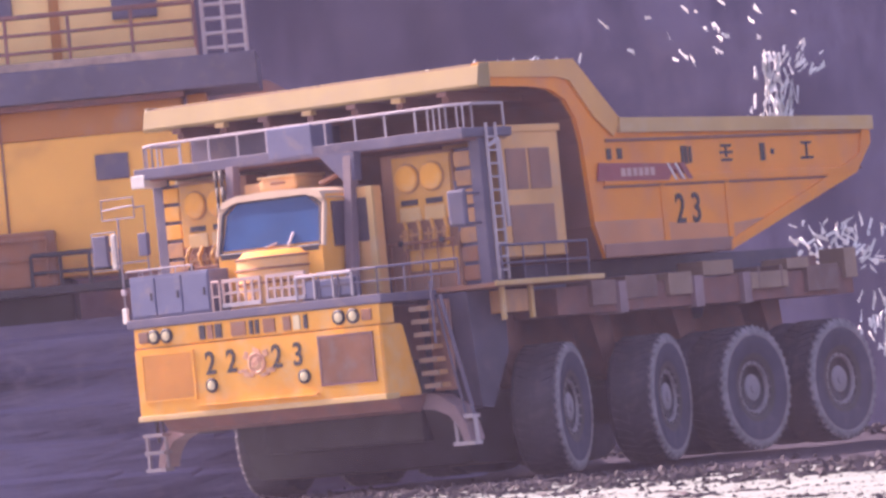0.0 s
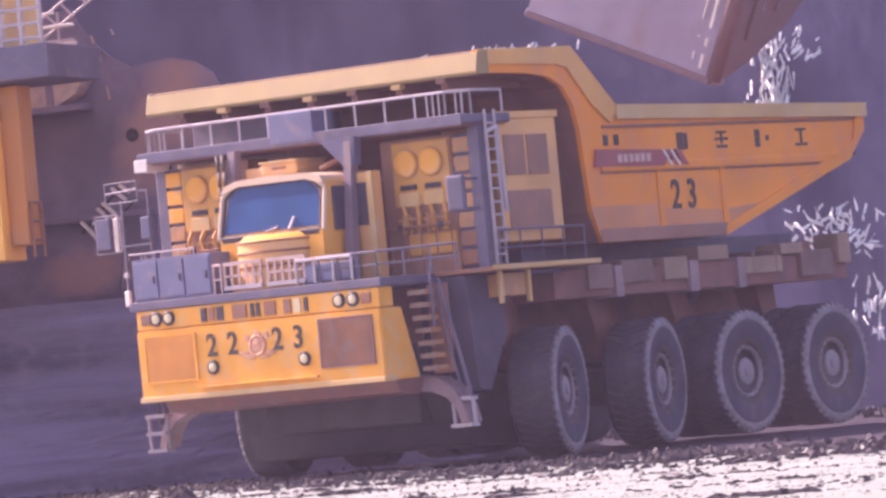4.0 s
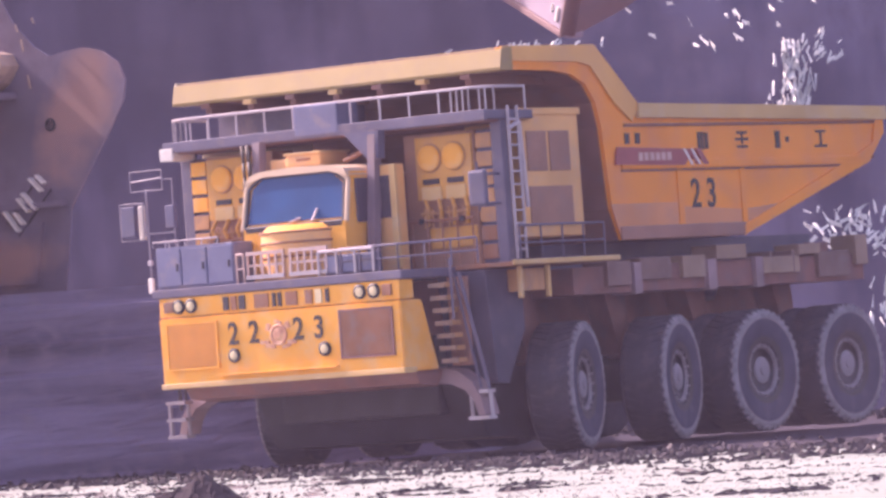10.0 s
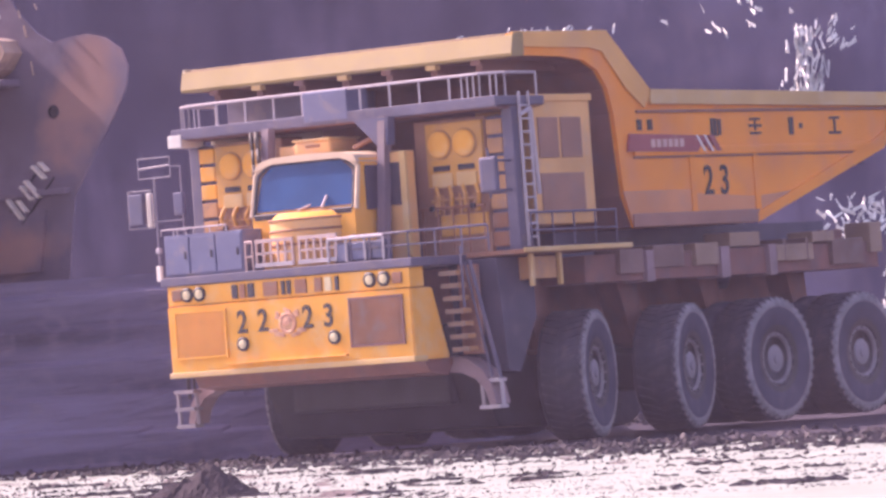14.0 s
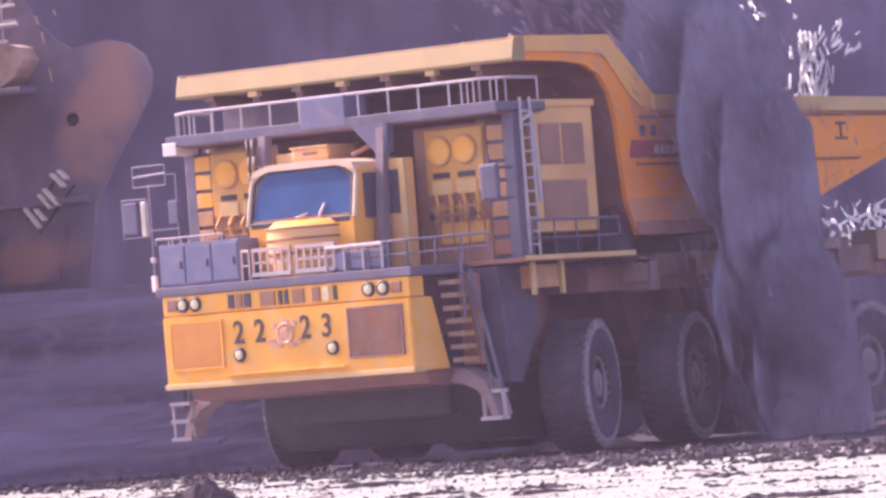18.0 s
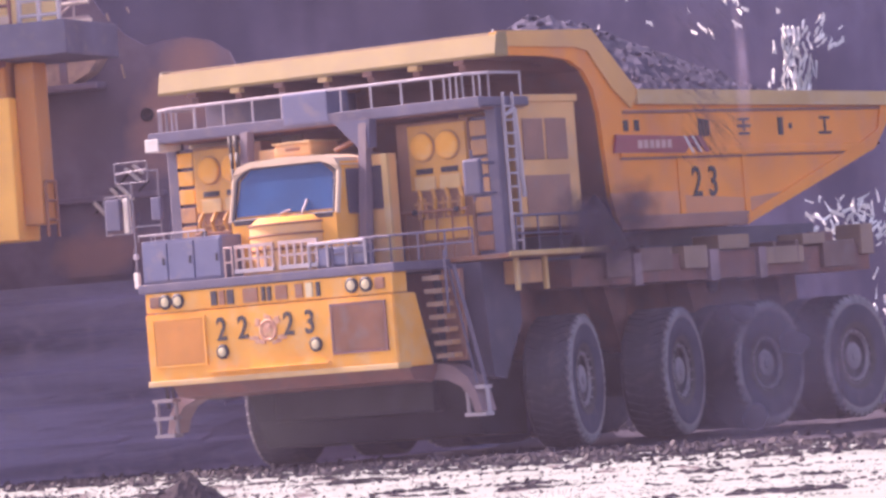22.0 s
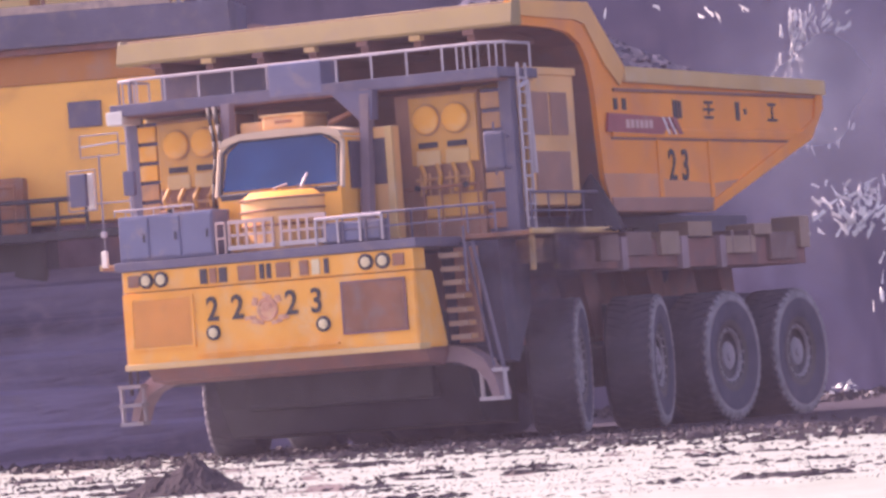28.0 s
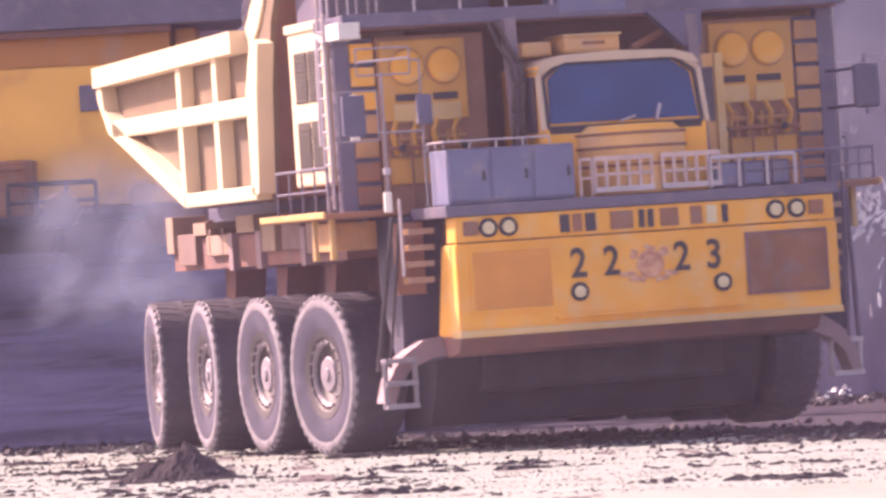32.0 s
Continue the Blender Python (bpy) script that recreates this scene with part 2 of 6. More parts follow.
def ground_material():
    """Pale haul road on the near side of a ragged line, coal floor beyond it."""
    m = bpy.data.materials.new("haul_road_and_coal_floor")
    m.use_nodes = True
    nt = m.node_tree
    L, N = nt.links.new, nt.nodes.new
    p = nt.nodes["Principled BSDF"]
    tc, xyz = N("ShaderNodeTexCoord"), N("ShaderNodeSeparateXYZ")
    L(tc.outputs["Object"], xyz.inputs[0])

    def math_node(op, a, b, c=None):
        n = N("ShaderNodeMath")
        n.operation = op
        for i, v in enumerate((a, b, c)):
            if v is None:
                continue
            if isinstance(v, (int, float)):
                n.inputs[i].default_value = v
            else:
                L(v, n.inputs[i])
        return n.outputs[0]

    def noise_node(scale, detail=5, stretch=None):
        n = N("ShaderNodeTexNoise")
        n.inputs["Scale"].default_value, n.inputs["Detail"].default_value = scale, detail
        if stretch:
            mp = N("ShaderNodeMapping")
            mp.inputs["Scale"].default_value = stretch
            L(tc.outputs["Object"], mp.inputs["Vector"])
            L(mp.outputs[0], n.inputs["Vector"])
        else:
            L(tc.outputs["Object"], n.inputs["Vector"])
        return n.outputs[0]

    line = math_node("MULTIPLY_ADD", xyz.outputs[0], 2.05, xyz.outputs[1])
    wob = math_node("MULTIPLY_ADD", noise_node(0.22), 4.0, line)
    wob = math_node("MULTIPLY_ADD", noise_node(1.7), 3.0, wob)
    side = N("ShaderNodeMapRange")
    side.inputs[1].default_value, side.inputs[2].default_value = 114.8, 116.0
    L(wob, side.inputs[0])
    pale, coal, spots, mix = N("ShaderNodeValToRGB"), N("ShaderNodeValToRGB"), N("ShaderNodeMapRange"), N("ShaderNodeMix")
    pale.color_ramp.elements[0].color, pale.color_ramp.elements[1].color = (0.185, 0.208, 0.192, 1), (0.30, 0.338, 0.318, 1)
    coal.color_ramp.elements[0].color, coal.color_ramp.elements[1].color = (0.026, 0.023, 0.034, 1), (0.060, 0.053, 0.074, 1)
    L(noise_node(0.35), pale.inputs[0])
    L(noise_node(0.5), coal.inputs[0])
    # coal crumbs and tyre streaks: thick to the left of the road, few at its right
    speck = math_node("MULTIPLY_ADD", noise_node(0.16), 0.5, noise_node(1.5, 4, (1, 0.10, 1)))
    left = N("ShaderNodeMapRange")
    left.inputs[1].default_value, left.inputs[2].default_value, left.inputs[3].default_value, left.inputs[4].default_value = -5.0, 3.5, 0.05, -0.05
    L(xyz.outputs[0], left.inputs[0])
    speck = math_node("ADD", speck, left.outputs[0])
    spots.inputs[1].default_value, spots.inputs[2].default_value = 0.86, 0.90
    L(speck, spots.inputs[0])
    m1 = N("ShaderNodeMix")
    m1.data_type = mix.data_type = "RGBA"
    L(spots.outputs[0], m1.inputs[0])
    L(pale.outputs[0], m1.inputs[6])
    m1.inputs[7].default_value = (0.12, 0.10, 0.105, 1)
    L(side.outputs[0], mix.inputs[0])
    L(m1.outputs[2], mix.inputs[6])
    L(coal.outputs[0], mix.inputs[7])
    L(mix.outputs[2], p.inputs["Base Color"])
    p.inputs["Roughness"].default_value, p.inputs["Specular IOR Level"].default_value = 0.95, 0.08
    b = N("ShaderNodeBump")
    b.inputs["Strength"].default_value, b.inputs["Distance"].default_value = 0.6, 0.08
    L(noise_node(4.0), b.inputs["Height"])
    L(b.outputs[0], p.inputs["Normal"])
    return m


def dust_material(name, colour, amount, scale, soft=True):
    """Airborne dust: thin, lit from all sides, dense in the core of a puff and fading to its rim."""
    m = bpy.data.materials.new(name)
    m.use_nodes = True
    nt = m.node_tree
    L, N = nt.links.new, nt.nodes.new
    out = nt.nodes["Material Output"]
    nt.nodes.remove(nt.nodes["Principled BSDF"])
    tc, n, r = N("ShaderNodeTexCoord"), N("ShaderNodeTexNoise"), N("ShaderNodeMapRange")
    n.inputs["Scale"].default_value, n.inputs["Detail"].default_value = scale, 2
    L(tc.outputs["Object"], n.inputs["Vector"])
    r.inputs[1].default_value, r.inputs[2].default_value, r.inputs[3].default_value, r.inputs[4].default_value = 0.3, 0.7, 0.7 * amount, amount
    L(n.outputs[0], r.inputs[0])
    fac = r.outputs[0]
    if soft:
        flat, ln, fade, mul = N("ShaderNodeVectorMath"), N("ShaderNodeVectorMath"), N("ShaderNodeMapRange"), N("ShaderNodeMath")
        flat.operation, ln.operation, mul.operation = "MULTIPLY", "LENGTH", "MULTIPLY"
        flat.inputs[1].default_value = (1, 0, 1.25)
        L(tc.outputs["Object"], flat.inputs[0])
        L(flat.outputs[0], ln.inputs[0])
        fade.interpolation_type = "SMOOTHERSTEP"
        fade.inputs[1].default_value, fade.inputs[2].default_value, fade.inputs[3].default_value, fade.inputs[4].default_value = 0.5, 1.3, 1, 0
        torn, bend = N("ShaderNodeTexNoise"), N("ShaderNodeMath")
        torn.inputs["Scale"].default_value, torn.inputs["Detail"].default_value = 1.3, 3
        L(tc.outputs["Object"], torn.inputs["Vector"])
        bend.operation = "MULTIPLY_ADD"
        bend.inputs[1].default_value = 1.1
        L(torn.outputs[0], bend.inputs[0])
        L(ln.outputs["Value"], bend.inputs[2])
        L(bend.outputs[0], fade.inputs[0])
        L(fac, mul.inputs[0])
        L(fade.outputs[0], mul.inputs[1])
        fac = mul.outputs[0]
    tr, di, tl, half, mx = N("ShaderNodeBsdfTransparent"), N("ShaderNodeBsdfDiffuse"), N("ShaderNodeBsdfTranslucent"), N("ShaderNodeMixShader"), N("ShaderNodeMixShader")
    di.inputs[0].default_value = tl.inputs[0].default_value = (*colour, 1)
    L(di.outputs[0], half.inputs[1])
    L(tl.outputs[0], half.inputs[2])
    L(fac, mx.inputs[0])
    L(tr.outputs[0], mx.inputs[1])
    L(half.outputs[0], mx.inputs[2])
    L(mx.outputs[0], out.inputs[0])
    return m


def wall_material():
    """Coal face with brown slides of overburden."""
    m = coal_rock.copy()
    m.name = "coal_face_with_brown_slides"
    nt = m.node_tree
    L, N = nt.links.new, nt.nodes.new
    p = nt.nodes["Principled BSDF"]
    old = p.inputs["Base Color"].links[0].from_socket
    tc = N("ShaderNodeTexCoord")
    total = None
    for cx, cz, turn, half, power in ((-16.5, 10.5, 35, (3.6, 1.7), 0.8), (6.2, 13.0, 10, (3.0, 1.3), 0.25), (15.5, 15.0, -20, (3.5, 1.4), 0.8)):
        tn, mp, ln, mr = N("ShaderNodeMapping"), N("ShaderNodeMapping"), N("ShaderNodeVectorMath"), N("ShaderNodeMapRange")
        a = radians(turn)
        tn.inputs["Rotation"].default_value = (0, a, 0)
        tn.inputs["Location"].default_value = (-cx * math.cos(a) - cz * math.sin(a), 0, cx * math.sin(a) - cz * math.cos(a))
        mp.inputs["Scale"].default_value = (1 / half[0], 0, 1 / half[1])
        ln.operation = "LENGTH"
        L(tc.outputs["Object"], tn.inputs["Vector"])
        L(tn.outputs[0], mp.inputs["Vector"])
        L(mp.outputs[0], ln.inputs[0])
        L(ln.outputs["Value"], mr.inputs[0])
        mr.inputs[1].default_value, mr.inputs[2].default_value, mr.inputs[3].default_value, mr.inputs[4].default_value = 0.2, 1.3, power, 0
        if total is None:
            total = mr.outputs[0]
        else:
            a = N("ShaderNodeMath")
            a.operation = "MAXIMUM"
            L(total, a.inputs[0])
            L(mr.outputs[0], a.inputs[1])
            total = a.outputs[0]
    n = N("ShaderNodeTexNoise")
    n.inputs["Scale"].default_value, n.inputs["Detail"].default_value = 0.22, 5
    L(tc.outputs["Object"], n.inputs["Vector"])
    k = N("ShaderNodeMath")
    k.operation = "MULTIPLY_ADD"
    k.inputs[1].default_value = 1.1
    L(n.outputs[0], k.inputs[0])
    L(total, k.inputs[2])
    r = N("ShaderNodeMapRange")
    r.inputs[1].default_value, r.inputs[2].default_value = 0.85, 1.35
    L(k.outputs[0], r.inputs[0])
    mix = N("ShaderNodeMix")
    mix.data_type = "RGBA"
    L(r.outputs[0], mix.inputs[0])
    L(old, mix.inputs[6])
    mix.inputs[7].default_value = (0.27, 0.175, 0.17, 1)
    # long streaks where water and fines have run down the face
    run, rm, mot, out = N("ShaderNodeMapping"), N("ShaderNodeTexNoise"), N("ShaderNodeMapRange"), N("ShaderNodeMix")
    run.inputs["Rotation"].default_value = (0, 0.5, 0)
    run.inputs["Scale"].default_value = (0.55, 0.1, 0.16)
    L(tc.outputs["Object"], run.inputs["Vector"])
    L(run.outputs[0], rm.inputs["Vector"])
    rm.inputs["Scale"].default_value, rm.inputs["Detail"].default_value = 1.0, 7
    mot.inputs[1].default_value, mot.inputs[2].default_value, mot.inputs[3].default_value, mot.inputs[4].default_value = 0.40, 0.60, 0.0, 0.9
    L(rm.outputs[0], mot.inputs[0])
    out.data_type = "RGBA"
    L(mot.outputs[0], out.inputs[0])
    L(mix.outputs[2], out.inputs[6])
    out.inputs[7].default_value = (0.084, 0.072, 0.118, 1)
    # the face is darker towards the shovel's end
    ax, wob, far, seam = N("ShaderNodeSeparateXYZ"), N("ShaderNodeMath"), N("ShaderNodeMapRange"), N("ShaderNodeMix")
    L(tc.outputs["Object"], ax.inputs[0])
    wob.operation = "MULTIPLY_ADD"
    wob.inputs[1].default_value = 5.0
    L(n.outputs[0], wob.inputs[0])
    L(ax.outputs[0], wob.inputs[2])
    far.inputs[1].default_value, far.inputs[2].default_value, far.inputs[3].default_value, far.inputs[4].default_value = 3.0, 6.5, 0.55, 0.0
    L(wob.outputs[0], far.inputs[0])
    seam.data_type = "RGBA"
    L(far.outputs[0], seam.inputs[0])
    L(out.outputs[2], seam.inputs[6])
    seam.inputs[7].default_value = (0.062, 0.050, 0.070, 1)
    L(seam.outputs[2], p.inputs["Base Color"])
    return m


def bulkhead_material():
    """Violet-grey plate with a slanting brown band of dried mud."""
    m = flank_grey.copy()
    m.name = "muddy_bulkhead_plate"
    nt = m.node_tree
    L, N = nt.links.new, nt.nodes.new
    p = nt.nodes["Principled BSDF"]
    old = p.inputs["Base Color"].links[0].from_socket
    tc, n, mix = N("ShaderNodeTexCoord"), N("ShaderNodeTexNoise"), N("ShaderNodeMix")
    n.inputs["Scale"].default_value, n.inputs["Detail"].default_value = 0.9, 4
    L(tc.outputs["Object"], n.inputs["Vector"])
    total = n.outputs[0]
    for cx, cz, turn, half in ((13.6, 4.75, -50, (1.9, 0.95)), (11.2, 1.0, 0, (1.3, 0.6))):
        a = radians(turn)
        tn, mp, ln, mr, add = N("ShaderNodeMapping"), N("ShaderNodeMapping"), N("ShaderNodeVectorMath"), N("ShaderNodeMapRange"), N("ShaderNodeMath")
        tn.inputs["Location"].default_value = (-cx, 0, -cz)
        mp.vector_type = "TEXTURE"
        mp.inputs["Rotation"].default_value = (0, a, 0)
        mp.inputs["Scale"].default_value = (half[0], 1e6, half[1])
        ln.operation, add.operation = "LENGTH", "ADD"
        L(tc.outputs["Object"], tn.inputs["Vector"])
        L(tn.outputs[0], mp.inputs["Vector"])
        L(mp.outputs[0], ln.inputs[0])
        L(ln.outputs["Value"], mr.inputs[0])
        mr.inputs[1].default_value, mr.inputs[2].default_value, mr.inputs[3].default_value, mr.inputs[4].default_value = 0.3, 1.5, 0.75, 0.0
        L(total, add.inputs[0])
        L(mr.outputs[0], add.inputs[1])
        total = add.outputs[0]
    r = N("ShaderNodeMapRange")
    r.inputs[1].default_value, r.inputs[2].default_value = 0.62, 1.15
    L(total, r.inputs[0])
    mix.data_type = "RGBA"
    L(r.outputs[0], mix.inputs[0])
    L(old, mix.inputs[6])
    mix.inputs[7].default_value = (0.33, 0.20, 0.19, 1)
    L(mix.outputs[2], p.inputs["Base Color"])
    return m


wall_mat = wall_material()
flank_brown = bulkhead_material()
haze_mat = dust_material("thin_pit_haze", (0.45, 0.38, 0.53), 0.074, 0.02, False)
ground_mat = ground_material()
dust_mat = dust_material("pale_airborne_dust", (0.42, 0.47, 0.62), 0.72, 0.6)
thin_mat = dust_material("thin_mauve_dust", (0.36, 0.35, 0.44), 0.30, 0.6)
jet_mat = dust_material("bright_blown_fines", (0.35, 0.38, 0.47), 0.92, 0.5)
roll_mat = dust_material("rolling_airborne_dust", (0.215, 0.23, 0.315), 0.98, 0.6)
veil_mat = dust_material("grey_blue_airborne_dust", (0.175, 0.195, 0.285), 0.97, 0.6)
puff_mat = dust_material("black_coal_puff", (0.085, 0.072, 0.115), 0.85, 0.9)
swirl_mat = dust_material("blue_swirling_dust", (0.25, 0.305, 0.45), 0.66, 0.6)
coal_dust_mat = dust_material("dark_airborne_dust", (0.185, 0.168, 0.245), 0.75, 0.9)


# ================= mesh helpers =================
def box(bm, x0, x1, y0, y1, z0, z1, bevel=0.0):
    r = bmesh.ops.create_cube(bm, size=1, matrix=Matrix.Translation(((x0 + x1) / 2, (y0 + y1) / 2, (z0 + z1) / 2)) @ Matrix.Diagonal((abs(x1 - x0), abs(y1 - y0), abs(z1 - z0), 1)))
    if bevel:
        es = {e for v in r["verts"] for e in v.link_edges}
        bmesh.ops.bevel(bm, geom=list(es), offset=bevel, segments=2, affect="EDGES", profile=0.6)
    return bm


def tube(bm, a, b, r, n=8, r2=None):
    a, b = Vector(a), Vector(b)
    d = b - a
    m = Matrix.Translation((a + b) / 2) @ d.to_track_quat("Z", "Y").to_matrix().to_4x4()
    bmesh.ops.create_cone(bm, cap_ends=True, segments=n, radius1=r, radius2=r if r2 is None else r2, depth=d.length, matrix=m)
    return bm


def slab(bm, outline, y0, y1):
    """Extrudes an outline of (x, z) from y0 to y1."""
    n = len(outline)
    a = [bm.verts.new((x, y0, z)) for x, z in outline]
    b = [bm.verts.new((x, y1, z)) for x, z in outline]
    bm.faces.new(a)
    bm.faces.new(b[::-1])
    for i in range(n):
        bm.faces.new((a[i], b[i], b[(i + 1) % n], a[(i + 1) % n]))
    bmesh.ops.recalc_face_normals(bm, faces=bm.faces[:])
    return bm


def lathe(bm, profile, axis_y=0.0, n=40):
    """Turns a profile of (radius, y) about the y axis."""
    rings = []
    for r, y in profile:
        rings.append([bm.verts.new((r * math.cos(2 * math.pi * i / n), y + axis_y, r * math.sin(2 * math.pi * i / n))) for i in range(n)])
    for a, b in zip(rings, rings[1:]):
        for i in range(n):
            bm.faces.new((a[i], a[(i + 1) % n], b[(i + 1) % n], b[i]))
    for ring in (rings[0], rings[-1]):
        bm.faces.new(ring)
    bmesh.ops.recalc_face_normals(bm, faces=bm.faces[:])
    return bm


def part(name, bm, mat, parent=None, label="", smooth=False):
    me = bpy.data.meshes.new(name)
    bm.to_mesh(me)
    bm.free()
    me.materials.append(mat)
    if smooth:
        for f in me.polygons:
            f.use_smooth = True
    ob = new(name, me)
    ob.parent = parent
    return tagged(ob, label) if label else ob


def B():
    return bmesh.new()


def one_box(name, dims, mat, parent, label="", bevel=0.02):
    return part(name, box(B(), *dims, bevel=bevel), mat, parent, label)


def lettering(name, text, size, m, mat, parent, label=""):
    cu = bpy.data.curves.new(name, "FONT")
    cu.body, cu.size, cu.align_x, cu.align_y, cu.extrude, cu.offset = text, size, "CENTER", "CENTER", 0.008, 0.012
    tmp = new(name + "_curve", cu)
    bpy.context.view_layer.update()
    me = bpy.data.meshes.new_from_object(tmp.evaluated_get(bpy.context.evaluated_depsgraph_get()))
    bpy.data.objects.remove(tmp)
    me.materials.clear()
    me.materials.append(mat)
    ob = new(name, me)
    ob.parent, ob.matrix_basis = parent, m
    return tagged(ob, label) if label else ob


# turns a text so that it stands on the front (facing +x) or on the left side (facing +y) of the truck
FRONT = Matrix(((0, 0, 1, 0), (1, 0, 0, 0), (0, 1, 0, 0), (0, 0, 0, 1)))
LEFT = Matrix(((-1, 0, 0, 0), (0, 0, 1, 0), (0, 1, 0, 0), (0, 0, 0, 1)))


def railing(name, parent, pts, height, mat=rail_white, step=0.7, r=0.022, mids=1, label=""):
    """A railing along a polyline: top rail, lower rails and posts, one mesh."""
    bm = B()
    up = Vector((0, 0, height))
    for a, b in zip(pts, pts[1:]):
        a, b = Vector(a), Vector(b)
        tube(bm, a + up, b + up, r * 1.25, 6)
        for k in range(1, mids + 1):
            tube(bm, a + up * k / (mids + 1), b + up * k / (mids + 1), r * 0.9, 6)
        n = max(1, round((b - a).length / step))
        for i in range(n + 1):
            c = a.lerp(b, i / n)
            tube(bm, c, c + up, r, 6)
    return part(name, bm, mat, parent, label)


def rough_grid(xs, ys, height):
    """A sheet over lists of x and y, with height(x, y) giving a point."""
    verts = [height(x, y) for y in ys for x in xs]
    nx = len(xs)
    faces = [(j * nx + i, j * nx + i + 1, (j + 1) * nx + i + 1, (j + 1) * nx + i) for j in range(len(ys) - 1) for i in range(nx - 1)]
    me = bpy.data.meshes.new("sheet")
    me.from_pydata(verts, [], faces)
    return me


def spread(lo, hi, n):
    return [lo + (hi - lo) * i / (n - 1) for i in range(n)]


def fbm(x, y, z=0.0, octaves=4):
    return noise.fractal(Vector((x, y, z)), 1.0, 2.0, octaves)


# ================= ground and pit walls =================
def graded(lo, hi, fine_lo, fine_hi, step):
    out = spread(fine_lo, fine_hi, int((fine_hi - fine_lo) / step) + 1)
    d, x = step, fine_hi
    while x < hi:
        d *= 1.35
        x = min(hi, x + d)
        out.append(x)
    d, x = step, fine_lo
    while x > lo:
        d *= 1.35
        x = max(lo, x - d)
        out.insert(0, x)
    return out


def ground_point(x, y):
    near = 1.0 if 40 < y < 175 and abs(x) < 45 else 0.0
    z = 0.05 * fbm(x * 0.35, y * 0.22) + 0.025 * fbm(x * 1.3, y * 0.9, 5)
    return (x, y, (z - 0.02) * near - 0.02)


me = rough_grid(graded(-2500, 2500, -16, 16, 0.32), graded(-2500, 2500, 70, 172, 0.7), ground_point)
me.materials.append(ground_mat)
ground = tagged(new("ground", me), "pale dusty haul road beside a black coal pit floor", "ground", kind="structure")


def high_wall_point(u, v):
    # u along the pit, v from the foot (0) to the crest (1)
    z = 46 * v
    bench = 0.12 * fbm(0.05 * u, z * 0.30, 3) + 0.5 * fbm(0.035 * u, z * 0.05, 9)
    y = 166 + 0.62 * z + 0.006 * (u - 10) ** 2 * (0.3 if u > 10 else 0.12) + bench + 0.05 * fbm(0.5 * u, 0.6 * z, 1)
    return (u, y, z - 0.6)


me = rough_grid(spread(-150, -26, 60) + spread(-25.5, 25.5, 240) + spread(26, 150, 60), spread(0, 0.55, 120) + spread(0.56, 1, 20), high_wall_point)
me.materials.append(wall_mat)
for f in me.polygons:
    f.use_smooth = True
high_wall = tagged(new("high_wall", me), "steep dark coal face with brown overburden", "pit wall", kind="structure")


for y in (60,):
    me = rough_grid(spread(-70, 70, 15), spread(-2, 60, 8), lambda x, z, y=y: (x, y + 1.5 * fbm(x * 0.05, z * 0.05), z))
    me.materials.append(haze_mat)
    tagged(new("dust_haze", me), "thin violet dust haze hanging over the pit", "haze", kind="stuff")


def bench_point(u, v):
    # a stepped coal bench on the left: u runs along it and turns away at its right end
    z = 4.7 * v
    if u < 0:
        x, y = -6.0 + u, 129.0 + 0.03 * u
        nx, ny = 0.0, 1.0
    else:
        a = min(u / 7.0, math.pi / 2)
        run = max(0.0, u - 7.0 * math.pi / 2)
        x, y = -6.0 + 7.0 * math.sin(a), 129.0 + 7.0 * (1 - math.cos(a)) + run
        nx, ny = -math.sin(a), math.cos(a)
    ledge = 0.22 * math.floor(z * 1.15 + 0.4 * fbm(u * 0.05, z * 0.2)) + 0.14 * fbm(u * 0.35, z * 1.1, 4) + 0.05 * fbm(u * 1.4, z * 2.5, 4)
    back = 0.35 * z * 0.6 + ledge
    return (x + nx * back, y + ny * back, z - 0.1)


us = spread(-60, 0, 150) + spread(0.25, 45, 120)
me = rough_grid(us, spread(0, 1, 46), bench_point)
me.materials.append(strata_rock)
bench = tagged(new("coal_bench", me), "low stepped bench of layered black coal", "pit wall", kind="structure")


def bench_top_point(x, y):
    edge = 131.7 if x < -6 else 131.7 + 7 * (1 - math.cos(math.asin(min(1, (x + 6) / 7))))
    yy = edge + (y / 50) * (195 - edge)
    return (x, yy, 4.15 + 0.2 * fbm(x * 0.2, yy * 0.2) + 0.012 * max(0, yy - 150) ** 1.5)


me = rough_grid(spread(-66, -0.2, 90), spread(0, 50, 40), bench_top_point)
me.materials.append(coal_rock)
tagged(new("bench_top", me), "flat top of the coal bench under the shovel", "ground", kind="structure")


# ================= loose stones =================
def lump(bm, c, size, rnd, squash=0.75):
    m = Matrix.Translation(c) @ Euler((rnd.uniform(0, 6), rnd.uniform(0, 6), rnd.uniform(0, 6))).to_matrix().to_4x4()
    r = bmesh.ops.create_icosphere(bm, subdivisions=1, radius=size, matrix=m)
    for v in r["verts"]:
        d = v.co - Vector(c)
        v.co = Vector(c) + d * rnd.uniform(0.65, 1.15)
        v.co.z = c[2] + (v.co.z - c[2]) * squash


